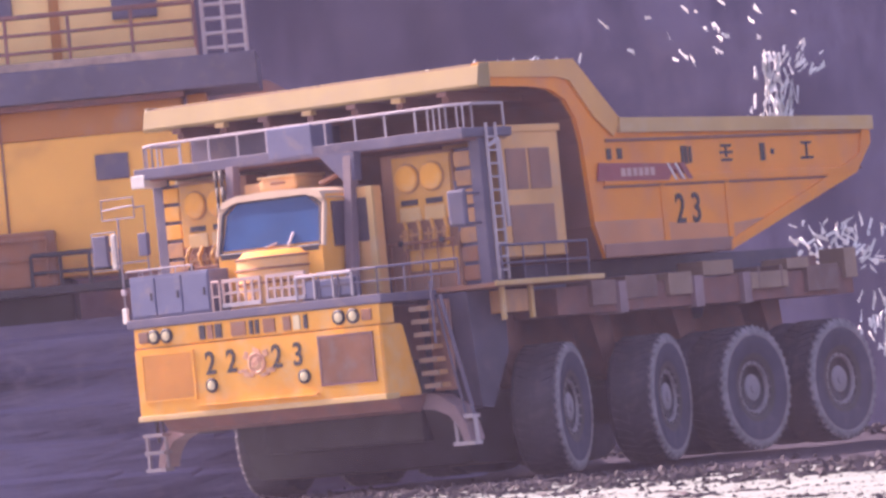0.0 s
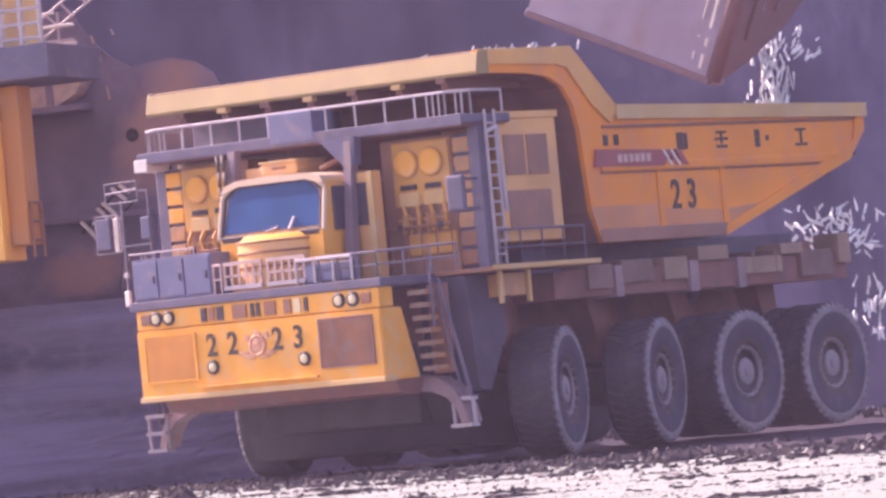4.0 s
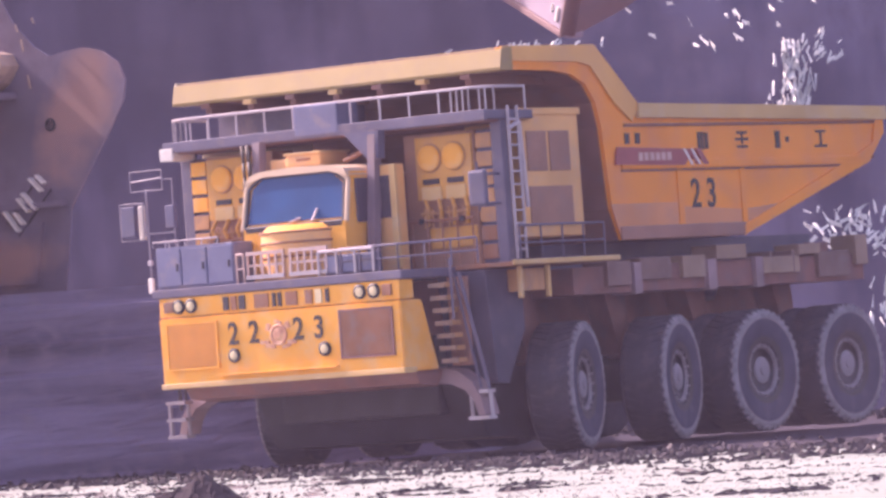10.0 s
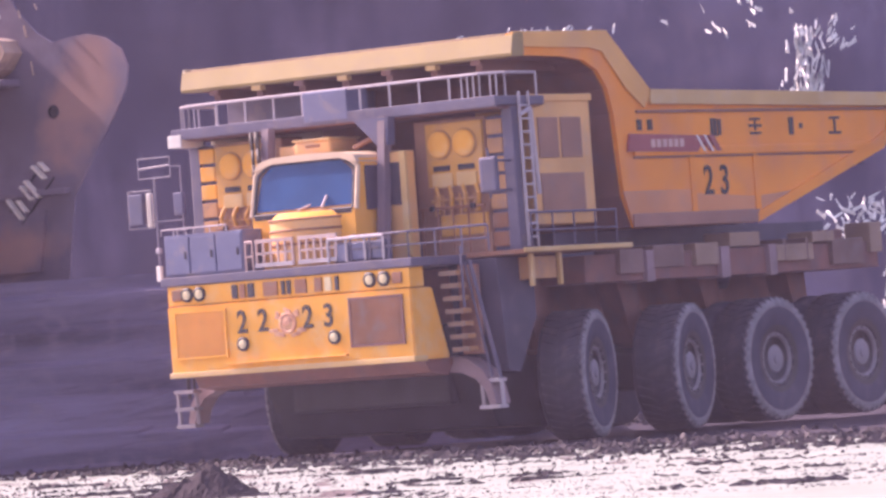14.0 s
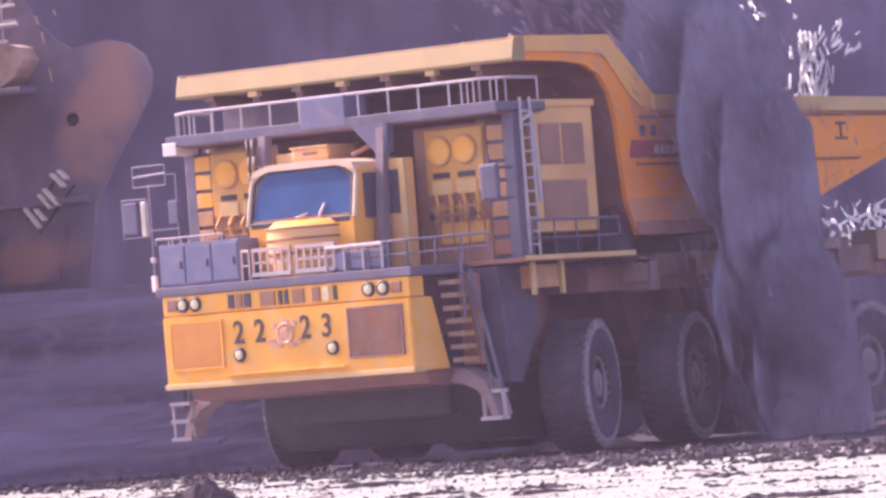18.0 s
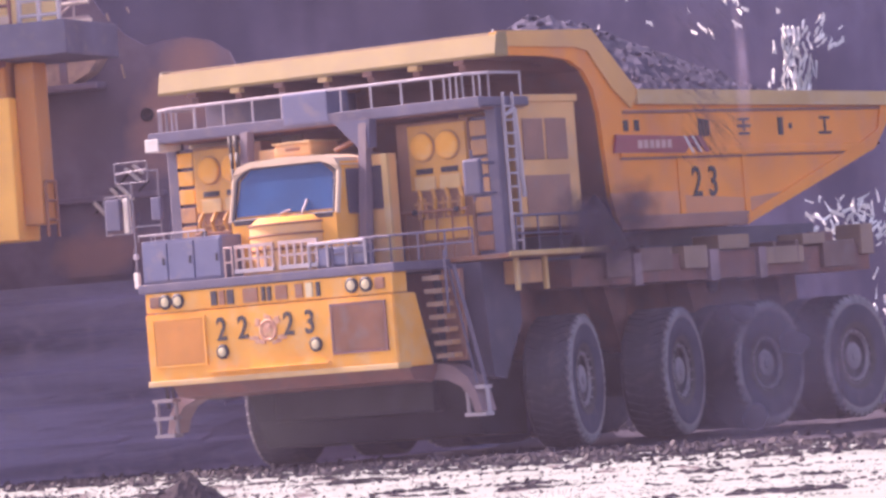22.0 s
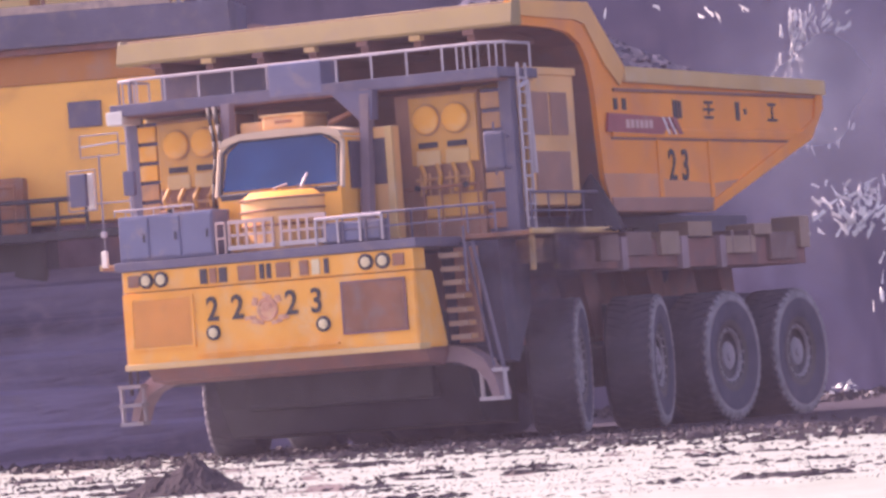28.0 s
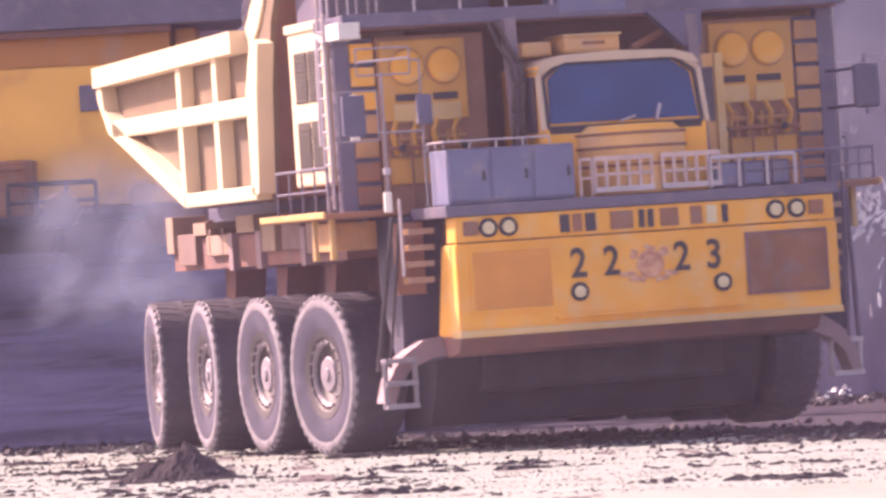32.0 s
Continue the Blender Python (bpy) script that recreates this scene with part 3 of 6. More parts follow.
def stones(name, n, place, mat, label, category, seed, wide=1.0):
    rnd = random.Random(seed)
    verts, faces = [], []
    for _ in range(n):
        c, size = place(rnd)
        base = len(verts)
        k = rnd.uniform(0, 6.28)
        for dx, dy, dz in ((1, 0, -.2), (-.5, .87, -.2), (-.5, -.87, -.2), (.3, .5, .7), (-.4, -.1, .9)):
            a = dx * math.cos(k) - dy * math.sin(k)
            b = dx * math.sin(k) + dy * math.cos(k)
            verts.append((c[0] + wide * size * a * rnd.uniform(.7, 1.2), c[1] + size * b * rnd.uniform(.7, 1.2), c[2] + size * dz * rnd.uniform(.6, 1.1)))
        faces += [tuple(base + i for i in f) for f in ((0, 1, 3), (1, 4, 3), (1, 2, 4), (2, 0, 4), (0, 3, 4), (0, 2, 1))]
    me = bpy.data.meshes.new(name)
    me.from_pydata(verts, [], faces)
    me.materials.append(mat)
    return tagged(new(name, me), label, category, kind="stuff")


def road_edge(rnd):
    x = rnd.uniform(-15, 11)
    y = 111.0 - 2.05 * x + rnd.gauss(-3, 6)
    return (x, y, 0.0), abs(rnd.gauss(0.0, 0.045)) + 0.02


def floor_rubble(rnd):
    x = rnd.uniform(2, 20)
    y = rnd.uniform(140, 168)
    return (x, y, 0.0), abs(rnd.gauss(0.0, 0.09)) + 0.03


def near_road(rnd):
    x = rnd.uniform(-8, 7) - abs(rnd.gauss(0, 2.0))
    return (x, 108 - 34 * rnd.random() ** (1.2 + 0.12 * max(0, x + 3)), 0.0), abs(rnd.gauss(0.0, 0.022)) + 0.013


def bright_rubble(rnd):
    if rnd.random() < 0.2:
        k = rnd.random()
        return (rnd.gauss(-1.4, 0.28), 128.6 + 1.6 * k, 0.2 + 1.0 * k), abs(rnd.gauss(0.0, 0.05)) + 0.03
    x = rnd.choice((8.5, 10.6)) + rnd.gauss(0, 0.6)
    k = rnd.random()
    return (x, 148 + 12 * k, 0.05 + 0.5 * k * rnd.random()), abs(rnd.gauss(0.0, 0.07)) + 0.025


def clod_rows(rnd):
    # windrows of coal clods along the road's far edge, thinning towards the camera
    x = rnd.uniform(-14, 11)
    row = rnd.choice((-1.0, -3.5, -6.0, -9.5, -13.0))
    y = 110.5 - 2.05 * x + row + rnd.gauss(0, 0.9) + 1.5 * math.sin(x * 1.3 + row)
    clump = 0.5 + 0.5 * fbm(x * 0.9, row * 0.7, 11)
    return (x, y, 0.0), 0.02 + 0.085 * max(0.0, clump) * rnd.random() ** 0.6


def rut_clods(rnd):
    # broken ruts across the near road
    x = rnd.uniform(-9, 7)
    row = rnd.choice((61, 64, 67, 69.5, 72, 75.5, 79, 85, 91, 97))
    clump = fbm(x * 0.7, row * 0.3, 4)
    return (x, row - 0.5 * x + rnd.gauss(0, 0.6), -0.005), 0.008 + 0.085 * max(0.0, clump + 0.10 - 0.014 * x) * rnd.random()


stones("road_clods", 2300, clod_rows, coal_lump, "rows of dark coal clods along the road's edge", "stones", 22, 2.2)
stones("road_clods", 4200, rut_clods, coal_lump, "flat dark clods in broken ruts of the road", "stones", 23, 2.6)
stones("road_stones", 1500, near_road, coal_lump, "coal crumbs scattered over the pale road", "stones", 12)
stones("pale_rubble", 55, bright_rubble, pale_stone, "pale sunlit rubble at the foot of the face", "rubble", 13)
stones("road_stones", 1900, road_edge, coal_lump, "small dark coal lumps strewn on the pale road", "stones", 3)
stones("floor_rubble", 900, floor_rubble, coal_lump, "broken coal lumps along the foot of the face", "rubble", 4)


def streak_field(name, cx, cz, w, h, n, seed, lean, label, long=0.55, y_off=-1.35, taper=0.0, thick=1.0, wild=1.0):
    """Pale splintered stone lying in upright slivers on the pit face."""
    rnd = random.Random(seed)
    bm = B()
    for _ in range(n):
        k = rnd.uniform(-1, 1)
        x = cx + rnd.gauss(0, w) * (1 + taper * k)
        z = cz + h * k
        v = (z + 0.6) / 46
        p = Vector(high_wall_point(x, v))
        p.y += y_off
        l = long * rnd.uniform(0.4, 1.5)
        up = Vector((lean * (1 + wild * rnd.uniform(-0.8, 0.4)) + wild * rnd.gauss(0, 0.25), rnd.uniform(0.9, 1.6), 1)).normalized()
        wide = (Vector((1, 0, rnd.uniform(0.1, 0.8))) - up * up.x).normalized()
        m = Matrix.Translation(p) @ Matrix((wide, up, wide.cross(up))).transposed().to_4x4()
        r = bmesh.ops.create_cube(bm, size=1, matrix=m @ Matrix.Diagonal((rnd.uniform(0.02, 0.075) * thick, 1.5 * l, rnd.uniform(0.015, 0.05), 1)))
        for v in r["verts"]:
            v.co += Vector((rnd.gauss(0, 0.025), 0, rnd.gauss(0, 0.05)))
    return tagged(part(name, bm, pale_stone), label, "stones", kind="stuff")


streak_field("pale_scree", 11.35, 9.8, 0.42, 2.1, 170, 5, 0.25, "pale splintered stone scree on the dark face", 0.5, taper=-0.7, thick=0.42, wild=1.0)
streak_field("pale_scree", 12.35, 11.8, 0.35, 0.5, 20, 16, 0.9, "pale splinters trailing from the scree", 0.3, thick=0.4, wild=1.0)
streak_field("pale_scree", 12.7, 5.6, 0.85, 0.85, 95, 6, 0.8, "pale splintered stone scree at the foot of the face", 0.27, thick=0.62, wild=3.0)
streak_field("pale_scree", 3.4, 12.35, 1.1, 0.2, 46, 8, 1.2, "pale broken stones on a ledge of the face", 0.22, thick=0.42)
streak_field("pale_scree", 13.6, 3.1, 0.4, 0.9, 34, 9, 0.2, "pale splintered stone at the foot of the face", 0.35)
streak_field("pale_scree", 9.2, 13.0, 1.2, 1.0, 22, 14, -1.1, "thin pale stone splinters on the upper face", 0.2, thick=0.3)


def spoil_heap():
    def top(x, y):
        z = 0.0
        for cx, cy, w, h in ((0.08, 0, 0.30, 0.50), (-0.42, 0.05, 0.22, 0.30), (0.42, -0.05, 0.20, 0.20), (-0.1, -0.2, 0.28, 0.2)):
            z = max(z, h * math.exp(-((x - cx) ** 2 + (y - cy) ** 2) / (2 * w * w) * 0.8))
        return (x, y, z * (1 + 0.25 * fbm(x * 5, y * 5)) + 0.035 * fbm(x * 14, y * 14, 2) - 0.05)

    me = rough_grid(spread(-1.0, 1.0, 60), spread(-0.8, 0.8, 44), top)
    me.materials.append(heap_coal)
    ob = new("spoil_heap", me)
    ob.matrix_basis = pose(-3.92, 79.0, 0.0)
    return tagged(ob, "small heap of dark coal on the pale road", "coal heap")


spoil_heap()


# ================= mining truck =================
# truck space: x forward from the front panel, y to the truck's left, z up from the ground
AXLES = (-5.1, -8.6, -11.75, -15.3)
WHEEL_R = 1.40
TRACK = (3.80, 3.90, 4.10, 4.10)


def make_wheel(parent, x, side, twin):
    bm = B()
    tyre = [(0.58, -0.36), (0.70, -0.46), (0.86, -0.50), (1.10, -0.535), (1.30, -0.52), (1.365, -0.46), (1.385, -0.2), (1.385, 0.2), (1.365, 0.46), (1.30, 0.52), (1.10, 0.535), (0.86, 0.50), (0.70, 0.46), (0.58, 0.36)]
    lathe(bm, [(r * (0.985 if r > 1.36 else 1), y) for r, y in tyre], 0, 72)
    w = part("wheel", bm, tyre_mat, parent, "dusty grey tyre with a worn lug tread", True)
    bm = B()
    rings = [[bm.verts.new((q * math.cos(2 * math.pi * j / 64), y, q * math.sin(2 * math.pi * j / 64))) for j in range(64)]
             for q, y in ((1.325, -0.50), (1.378, -0.44), (1.39, -0.21), (1.39, 0.21), (1.378, 0.44), (1.325, 0.50))]
    for p_, q_ in zip(rings, rings[1:]):
        for j in range(64):
            bm.faces.new((p_[j], q_[j], q_[(j + 1) % 64], p_[(j + 1) % 64]))
    for i in range(40):
        for half in (-1, 1):
            a = 2 * math.pi * (i + 0.25 * half) / 40
            m = Matrix.Rotation(-a, 4, "Y") @ Matrix.Translation((1.368, half * 0.24, 0)) @ Matrix.Rotation(0.35 * half, 4, "X")
            bmesh.ops.create_cube(bm, size=1, matrix=m @ Matrix.Diagonal((0.06, 0.40, 0.115, 1)))
    part("tread", bm, tread_mat, w, "worn tread lugs")
    bm = lathe(B(), [(0.64, 0.30), (0.60, 0.42), (0.54, 0.44), (0.50, 0.38), (0.44, 0.20), (0.36, 0.16), (0.34, -0.3)] if side > 0 else
               [(0.64, -0.30), (0.60, -0.42), (0.54, -0.44), (0.50, -0.38), (0.44, -0.20), (0.36, -0.16), (0.34, 0.3)], 0, 40)
    part("rim", bm, rim_mat, w, "dusty steel rim", True)
    s = side
    bm = lathe(B(), [(0.31, 0.10 * s), (0.31, 0.38 * s), (0.285, 0.41 * s), (0.12, 0.415 * s), (0.10, 0.45 * s), (0.01, 0.455 * s)], 0, 32)
    part("hub_cap", bm, hub_mat, w, "pale flat hub cap")
    bm = lathe(B(), [(0.55, 0.38 * s), (0.52, 0.415 * s), (0.47, 0.26 * s), (0.32, 0.20 * s)], 0, 40)
    part("rim_well", bm, hub_dark, w, "dark recessed rim well", True)
    bm = lathe(B(), [(1.17, 0.532 * s), (1.19, 0.54 * s), (1.30, 0.526 * s), (1.345, 0.492 * s), (1.335, 0.47 * s)], 0, 64)
    bmesh.ops.delete(bm, geom=[f for f in bm.faces if len(f.verts) > 4], context="FACES_ONLY")
    part("shoulder_band", bm, shoulder_dust_sun, w, "pale dust and painted sunlit edge on the tyre's shoulder", True)
    bm = lathe(B(), [(0.605, 0.40 * s), (0.615, 0.452 * s), (0.665, 0.462 * s), (0.71, 0.474 * s), (0.77, 0.489 * s)], 0, 48)
    bmesh.ops.delete(bm, geom=[f for f in bm.faces if len(f.verts) > 4], context="FACES_ONLY")
    part("bead_groove", bm, hub_dark, w, "dark groove at the tyre's bead", True)
    bm = B()
    for i in range(40):
        m = Matrix.Rotation(-2 * math.pi * (i + 0.25 * s) / 40, 4, "Y") @ Matrix.Translation((1.328, 0.475 * s, 0)) @ Matrix.Rotation(-0.45 * s, 4, "Z")
        bmesh.ops.create_cube(bm, size=1, matrix=m @ Matrix.Diagonal((0.09, 0.10, 0.10, 1)))
    part("shoulder_lugs", bm, shoulder_dust_sun, w, "dusty lug ends painted sunlit on the tyre's shoulder")
    bm = B()
    for i in range(16):
        a = 2 * math.pi * i / 16
        c = Vector((0.57 * math.cos(a), 0.42 * s, 0.57 * math.sin(a)))
        tube(bm, c, c + Vector((0, 0.06 * s, 0)), 0.022, 6)
    part("wheel_nuts", bm, rim_mat, w, "ring of wheel nuts")
    if twin:
        bm = lathe(B(), tyre, -1.12 * s, 40)
        part("inner_tyre", bm, tyre_mat, w, "dusty inner twin tyre", True)
    w.matrix_basis = pose(x, side * TRACK[AXLES.index(x)], WHEEL_R)
    return w


def make_truck():
    t = new("mining_truck")
    tagged(t, "huge yellow four-axle mining dump truck, dusty, heaped with coal", "dump truck")
    F = Matrix.Translation
    # --- front apron
    W = 3.37
    bm = slab(B(), [(0.0, 1.96), (0.02, 3.48), (-0.75, 3.48), (-1.21, 1.96)], -W, W)
    bmesh.ops.bevel(bm, geom=bm.edges[:], offset=0.03, segments=2, affect="EDGES")
    apron = part("front_apron", bm, yellow, t, "bright yellow front apron")
    part("apron_lip", box(B(), -0.4, 0.05, -W - 0.02, W + 0.02, 1.93, 2.05, 0.02), bed_rail, t, "pale dusty lower lip")
    part("bumper_beam", slab(B(), [(-0.5, 1.97), (-0.7, 1.68), (-1.3, 1.6), (-1.6, 1.97)], -3.2, 3.2), rust, t, "dusty red-brown bumper underframe")
    for s, mt in ((-1, amber), (1, brown)):
        g = part("grille", box(B(), 0.0, 0.045, min(s * 1.74, s * 3.12), max(s * 1.74, s * 3.12), 2.37, 3.32, 0.015), mt, t, "orange mesh grille" if s < 0 else "brown mesh grille")
        bm = B()
        for i in range(14):
            z = 2.42 + i * 0.065
            box(bm, 0.04, 0.058, min(s * 1.80, s * 3.06), max(s * 1.80, s * 3.06), z, z + 0.028)
        part("grille_slats", bm, mt, g)
        bm = B()
        a, b = sorted((s * 1.70, s * 3.16))
        for d in ((a, b, 2.32, 2.37), (a, b, 3.32, 3.37), (a, a + 0.05, 2.37, 3.32), (b - 0.05, b, 2.37, 3.32)):
            box(bm, 0.0, 0.06, *d)
        part("grille_frame", bm, yellow if s < 0 else rust, g)
    for y, ch in ((-1.26, "2"), (-0.68, "2"), (0.56, "2"), (1.13, "3")):
        lettering("fleet_digit", ch, 0.68, F((0.035, y, 3.02)) @ FRONT @ Matrix.Diagonal((0.86, 1, 1, 1)), digit_black, apron, "black painted digit")
    bm = lathe(B(), [(0.24, 0.0), (0.24, 0.02), (0.20, 0.035), (0.16, 0.015), (0.07, 0.04)], 0, 28)
    bd = part("badge", bm, pink_badge, apron, "faded reddish round badge")
    bd.matrix_basis = F((0.02, 0.0, 2.95)) @ Matrix.Rotation(-math.pi / 2, 4, "Z")
    for i, (y, z, w_, h_) in enumerate(((-0.40, 2.80, 0.13, 0.04), (0.36, 2.78, 0.12, 0.05), (-0.24, 2.72, 0.14, 0.05), (0.20, 2.70, 0.12, 0.04), (-0.28, 3.12, 0.06, 0.08), (0.25, 3.14, 0.07, 0.07), (0.0, 3.22, 0.10, 0.04))):
        k = part("badge_wing", box(B(), -0.01, 0.012, -w_, w_, -h_, h_, 0.005), pink_badge, apron)
        k.matrix_basis = F((0.025, y, z)) @ Matrix.Rotation(0.5 * math.sin(3 * i), 4, "X")
    for y in (-1.27, 1.26):
        l = part("fog_lamp", lathe(B(), [(0.155, 0.0), (0.155, 0.05), (0.12, 0.065), (0.10, 0.03)], 0, 24), dark, t, "round dark fog lamp housing")
        part("lens", lathe(B(), [(0.10, 0.03), (0.10, 0.06), (0.05, 0.075)], 0, 18), lamp_glass, l, "pale round lens")
        l.matrix_basis = F((0.015, y, 2.57)) @ Matrix.Rotation(-math.pi / 2, 4, "Z")
    part("apron_ledge", box(B(), -0.02, 0.09, -1.7, 1.6, 2.15, 2.19, 0.01), yellow, t)
    # --- lamp band under the deck
    band = one_box("lamp_band", (-0.5, -0.02, -3.35, 3.35, 3.50, 3.92), yellow, t, "yellow lamp band")
    for y in (-3.08, -2.78, -2.43, 2.29, 2.67, 3.02):
        sq = abs(y) > 2.9
        if sq:
            part("headlamp", box(B(), -0.03, 0.02, y - 0.13, y + 0.13, 3.60, 3.84, 0.02), brown, band, "square brown marker lamp")
        else:
            l = part("headlamp", lathe(B(), [(0.16, -0.03), (0.16, 0.03), (0.125, 0.05), (0.105, 0.02)], 0, 24), dark, band, "round dark headlamp housing")
            part("lens", lathe(B(), [(0.105, 0.02), (0.105, 0.04), (0.05, 0.055)], 0, 18), lamp_glass, l, "pale round lens")
            l.matrix_basis = F((0.0, y, 3.72)) @ Matrix.Rotation(-math.pi / 2, 4, "Z")
    for y0, y1, mt in ((-1.52, -1.36, dark), (-1.30, -1.14, brown), (-1.08, -0.90, dark), (-0.64, -0.24, brown), (-0.14, -0.04, dark), (0.02, 0.12, dark), (0.24, 0.56, brown), (0.78, 0.98, brown), (1.06, 1.24, lamp_glass), (1.34, 1.44, dark)):
        part("band_plate", box(B(), -0.03, 0.012, y0, y1, 3.56, 3.86, 0.01), mt, band)
    # --- lower deck
    one_box("lower_deck", (-2.6, 0.02, -3.5, 3.45, 3.93, 4.12), steel, t, "grey-violet steel lower deck")
    for s in (-1, 1):
        a, b = sorted((s * 3.4, s * 4.98))
        one_box("side_walkway", (-5.8, -1.9, a, b, 4.04, 4.14), brown, t, "long brown side walkway")
        one_box("walkway_edge", (-5.8, -1.9, *sorted((s * 4.98, s * 5.03)), 4.06, 4.17), bed_rail, t, "pale walkway edge")
        one_box("walkway_box", (-3.4, -2.6, *sorted((s * 3.9, s * 4.7)), 3.5, 3.98), tan_panel, t, "dusty tan box under the walkway")
    for s in (-1, 1):
        for x in (-3.5, -2.5):
            one_box("box_bracket", (x - 0.05, x + 0.05, *sorted((s * 4.66, s * 4.76)), 3.35, 4.05), bed_rail, t, "pale upright bracket")
    b3 = one_box("battery_box", (-1.0, -0.08, -3.4, -1.18, 4.13, 5.04), blue_box, t, "slate blue battery boxes", 0.03)
    for y in (-3.4, -2.66, -1.92):
        part("box_door", box(B(), -0.09, -0.045, y + 0.03, y + 0.71, 4.18, 4.98, 0.015), blue_box, b3)
        part("handle", box(B(), -0.05, -0.02, y + 0.6, y + 0.64, 4.5, 4.66), dark, b3)
    railing("deck_railing", t, [(-0.05, -1.1, 4.12), (-0.05, -0.9, 4.12)], 0.62, guard_pink, 0.2, label="short faded guard rail on the lower deck")
    railing("deck_railing", t, [(-0.05, 1.8, 4.12), (-0.05, 3.35, 4.12), (-1.2, 4.6, 4.15)], 0.55, steel, 0.55, label="dusty guard rail on the lower deck")
    railing("box_railing", t, [(-0.9, -3.45, 5.04), (-0.06, -3.45, 5.04), (-0.06, -1.6, 5.04)], 0.13, rail_white, 0.5, 0.014, mids=0)
    for y0 in (-0.85, 0.35):
        g = part("guard_frame", box(B(), -0.12, -0.07, y0, y0 + 1.05, 4.70, 4.78), guard_pink, t, "pale grid guard before the cab nose")
        part("guard_foot", box(B(), -0.12, -0.05, y0, y0 + 1.05, 4.18, 4.27), rail_white, g, "white foot bar")
        part("guard_bar", box(B(), -0.115, -0.075, y0, y0 + 1.05, 4.45, 4.50), guard_pink, g)
        for i in range(6):
            part("guard_bar", box(B(), -0.115, -0.075, y0 + 0.2 * i, y0 + 0.2 * i + 0.05, 4.2, 4.72), guard_pink, g)
    railing("hoop_rail", t, [(-0.02, 1.2, 4.14), (-0.02, 2.7, 4.14)], 0.5, rail_white, 0.5, 0.03, 0, "white hoop rail on the lower deck")
    hb = one_box("tool_locker", (-0.42, -0.10, 1.28, 2.64, 4.13, 4.56), dark_steel, t, "low dark blue locker behind the hoop rail", 0.04)
    for y in (1.32, 1.77, 2.22):
        part("locker_door", box(B(), -0.11, -0.08, y, y + 0.38, 4.18, 4.52, 0.01), blue_box, hb)
    # --- cab
    cab = part("cab", slab(B(), [(-0.74, 4.13), (-0.74, 5.30), (-0.80, 5.34), (-1.02, 6.36), (-2.9, 6.36), (-2.9, 4.13)], -1.40, 1.44), yellow, t, "yellow driver's cab")
    brow = [(-1.42, 6.28), (-1.30, 6.44), (-0.95, 6.53), (0.0, 6.56), (0.98, 6.53), (1.34, 6.44), (1.46, 6.28), (1.30, 6.30), (0.95, 6.40), (-0.92, 6.40), (-1.26, 6.30)]
    bm = B()
    front = [bm.verts.new((-0.90 - 0.1 * (z - 6.3), y, z)) for y, z in brow]
    back = [bm.verts.new((-2.95, y, z)) for y, z in brow]
    bm.faces.new(front)
    bm.faces.new(back[::-1])
    for i in range(len(brow)):
        bm.faces.new((front[i], back[i], back[(i + 1) % len(brow)], front[(i + 1) % len(brow)]))
    bmesh.ops.recalc_face_normals(bm, faces=bm.faces[:])
    part("cab_roof", bm, cab_brow, cab, "pale pinkish faded cab roof")
    bm = B()
    vs = [bm.verts.new(p) for p in ((-0.785, -1.30, 5.38), (-0.785, 1.32, 5.38), (-0.80, 1.32, 5.45), (-0.955, 1.27, 6.14), (-0.985, 0.95, 6.36), (-0.985, -0.98, 6.36), (-0.955, -1.25, 6.14), (-0.80, -1.30, 5.45))]
    bm.faces.new(vs)
    r = bmesh.ops.extrude_face_region(bm, geom=bm.faces[:])
    for v in r["geom"]:
        if isinstance(v, bmesh.types.BMVert):
            v.co.x -= 0.03
    bmesh.ops.recalc_face_normals(bm, faces=bm.faces[:])
    part("windscreen", bm, glass, cab, "blue reflecting windscreen")
    bm = B()
    for a, b in (((-0.76, -1.36, 5.3), (-0.95, -1.33, 6.16)), ((-0.95, -1.33, 6.16), (-0.975, -1.0, 6.4)), ((-0.975, -1.0, 6.4), (-0.975, 1.0, 6.4)), ((-0.975, 1.0, 6.4), (-0.95, 1.35, 6.16)), ((-0.95, 1.35, 6.16), (-0.76, 1.38, 5.3)), ((-0.76, 1.38, 5.3), (-0.76, -1.36, 5.3))):
        tube(bm, a, b, 0.04, 8)
    part("windscreen_seal", bm, dark, cab, "black rubber windscreen seal")
    bm = B()
    for a, b in (((-0.77, -1.43, 5.28), (-0.97, -1.41, 6.2)), ((-0.97, -1.41, 6.2), (-0.985, -1.03, 6.47)), ((-0.985, -1.03, 6.47), (-0.985, 1.03, 6.47)), ((-0.985, 1.03, 6.47), (-0.97, 1.43, 6.2)), ((-0.97, 1.43, 6.2), (-0.77, 1.46, 5.28))):
        tube(bm, a, b, 0.055, 8)
    part("windscreen_frame", bm, cab_brow, cab, "pale windscreen frame")
    part("scuttle", box(B(), -0.775, -0.735, -1.34, 1.36, 5.20, 5.33, 0.01), dark, cab, "dark strip below the windscreen")
    for a, b, q in (((-0.72, -0.1, 5.36), (-0.77, 0.2, 5.44), 0.02), ((-0.72, 0.55, 5.36), (-0.80, 0.66, 5.62), 0.03)):
        part("wiper", tube(B(), a, b, q, 6), rail_white, cab, "pale windscreen wiper")
    # rounded drum nose under the windscreen
    n = 28
    bm = B()
    ring = [(-1.05 + 0.92 * math.cos(a), 0.08 + 1.02 * math.sin(a)) for a in (math.pi * (i / (n - 1) - 0.5) for i in range(n))]
    lo, hi, top = ([bm.verts.new((x, y, z)) for x, y in ring] for z in (4.14, 5.14, 5.14))
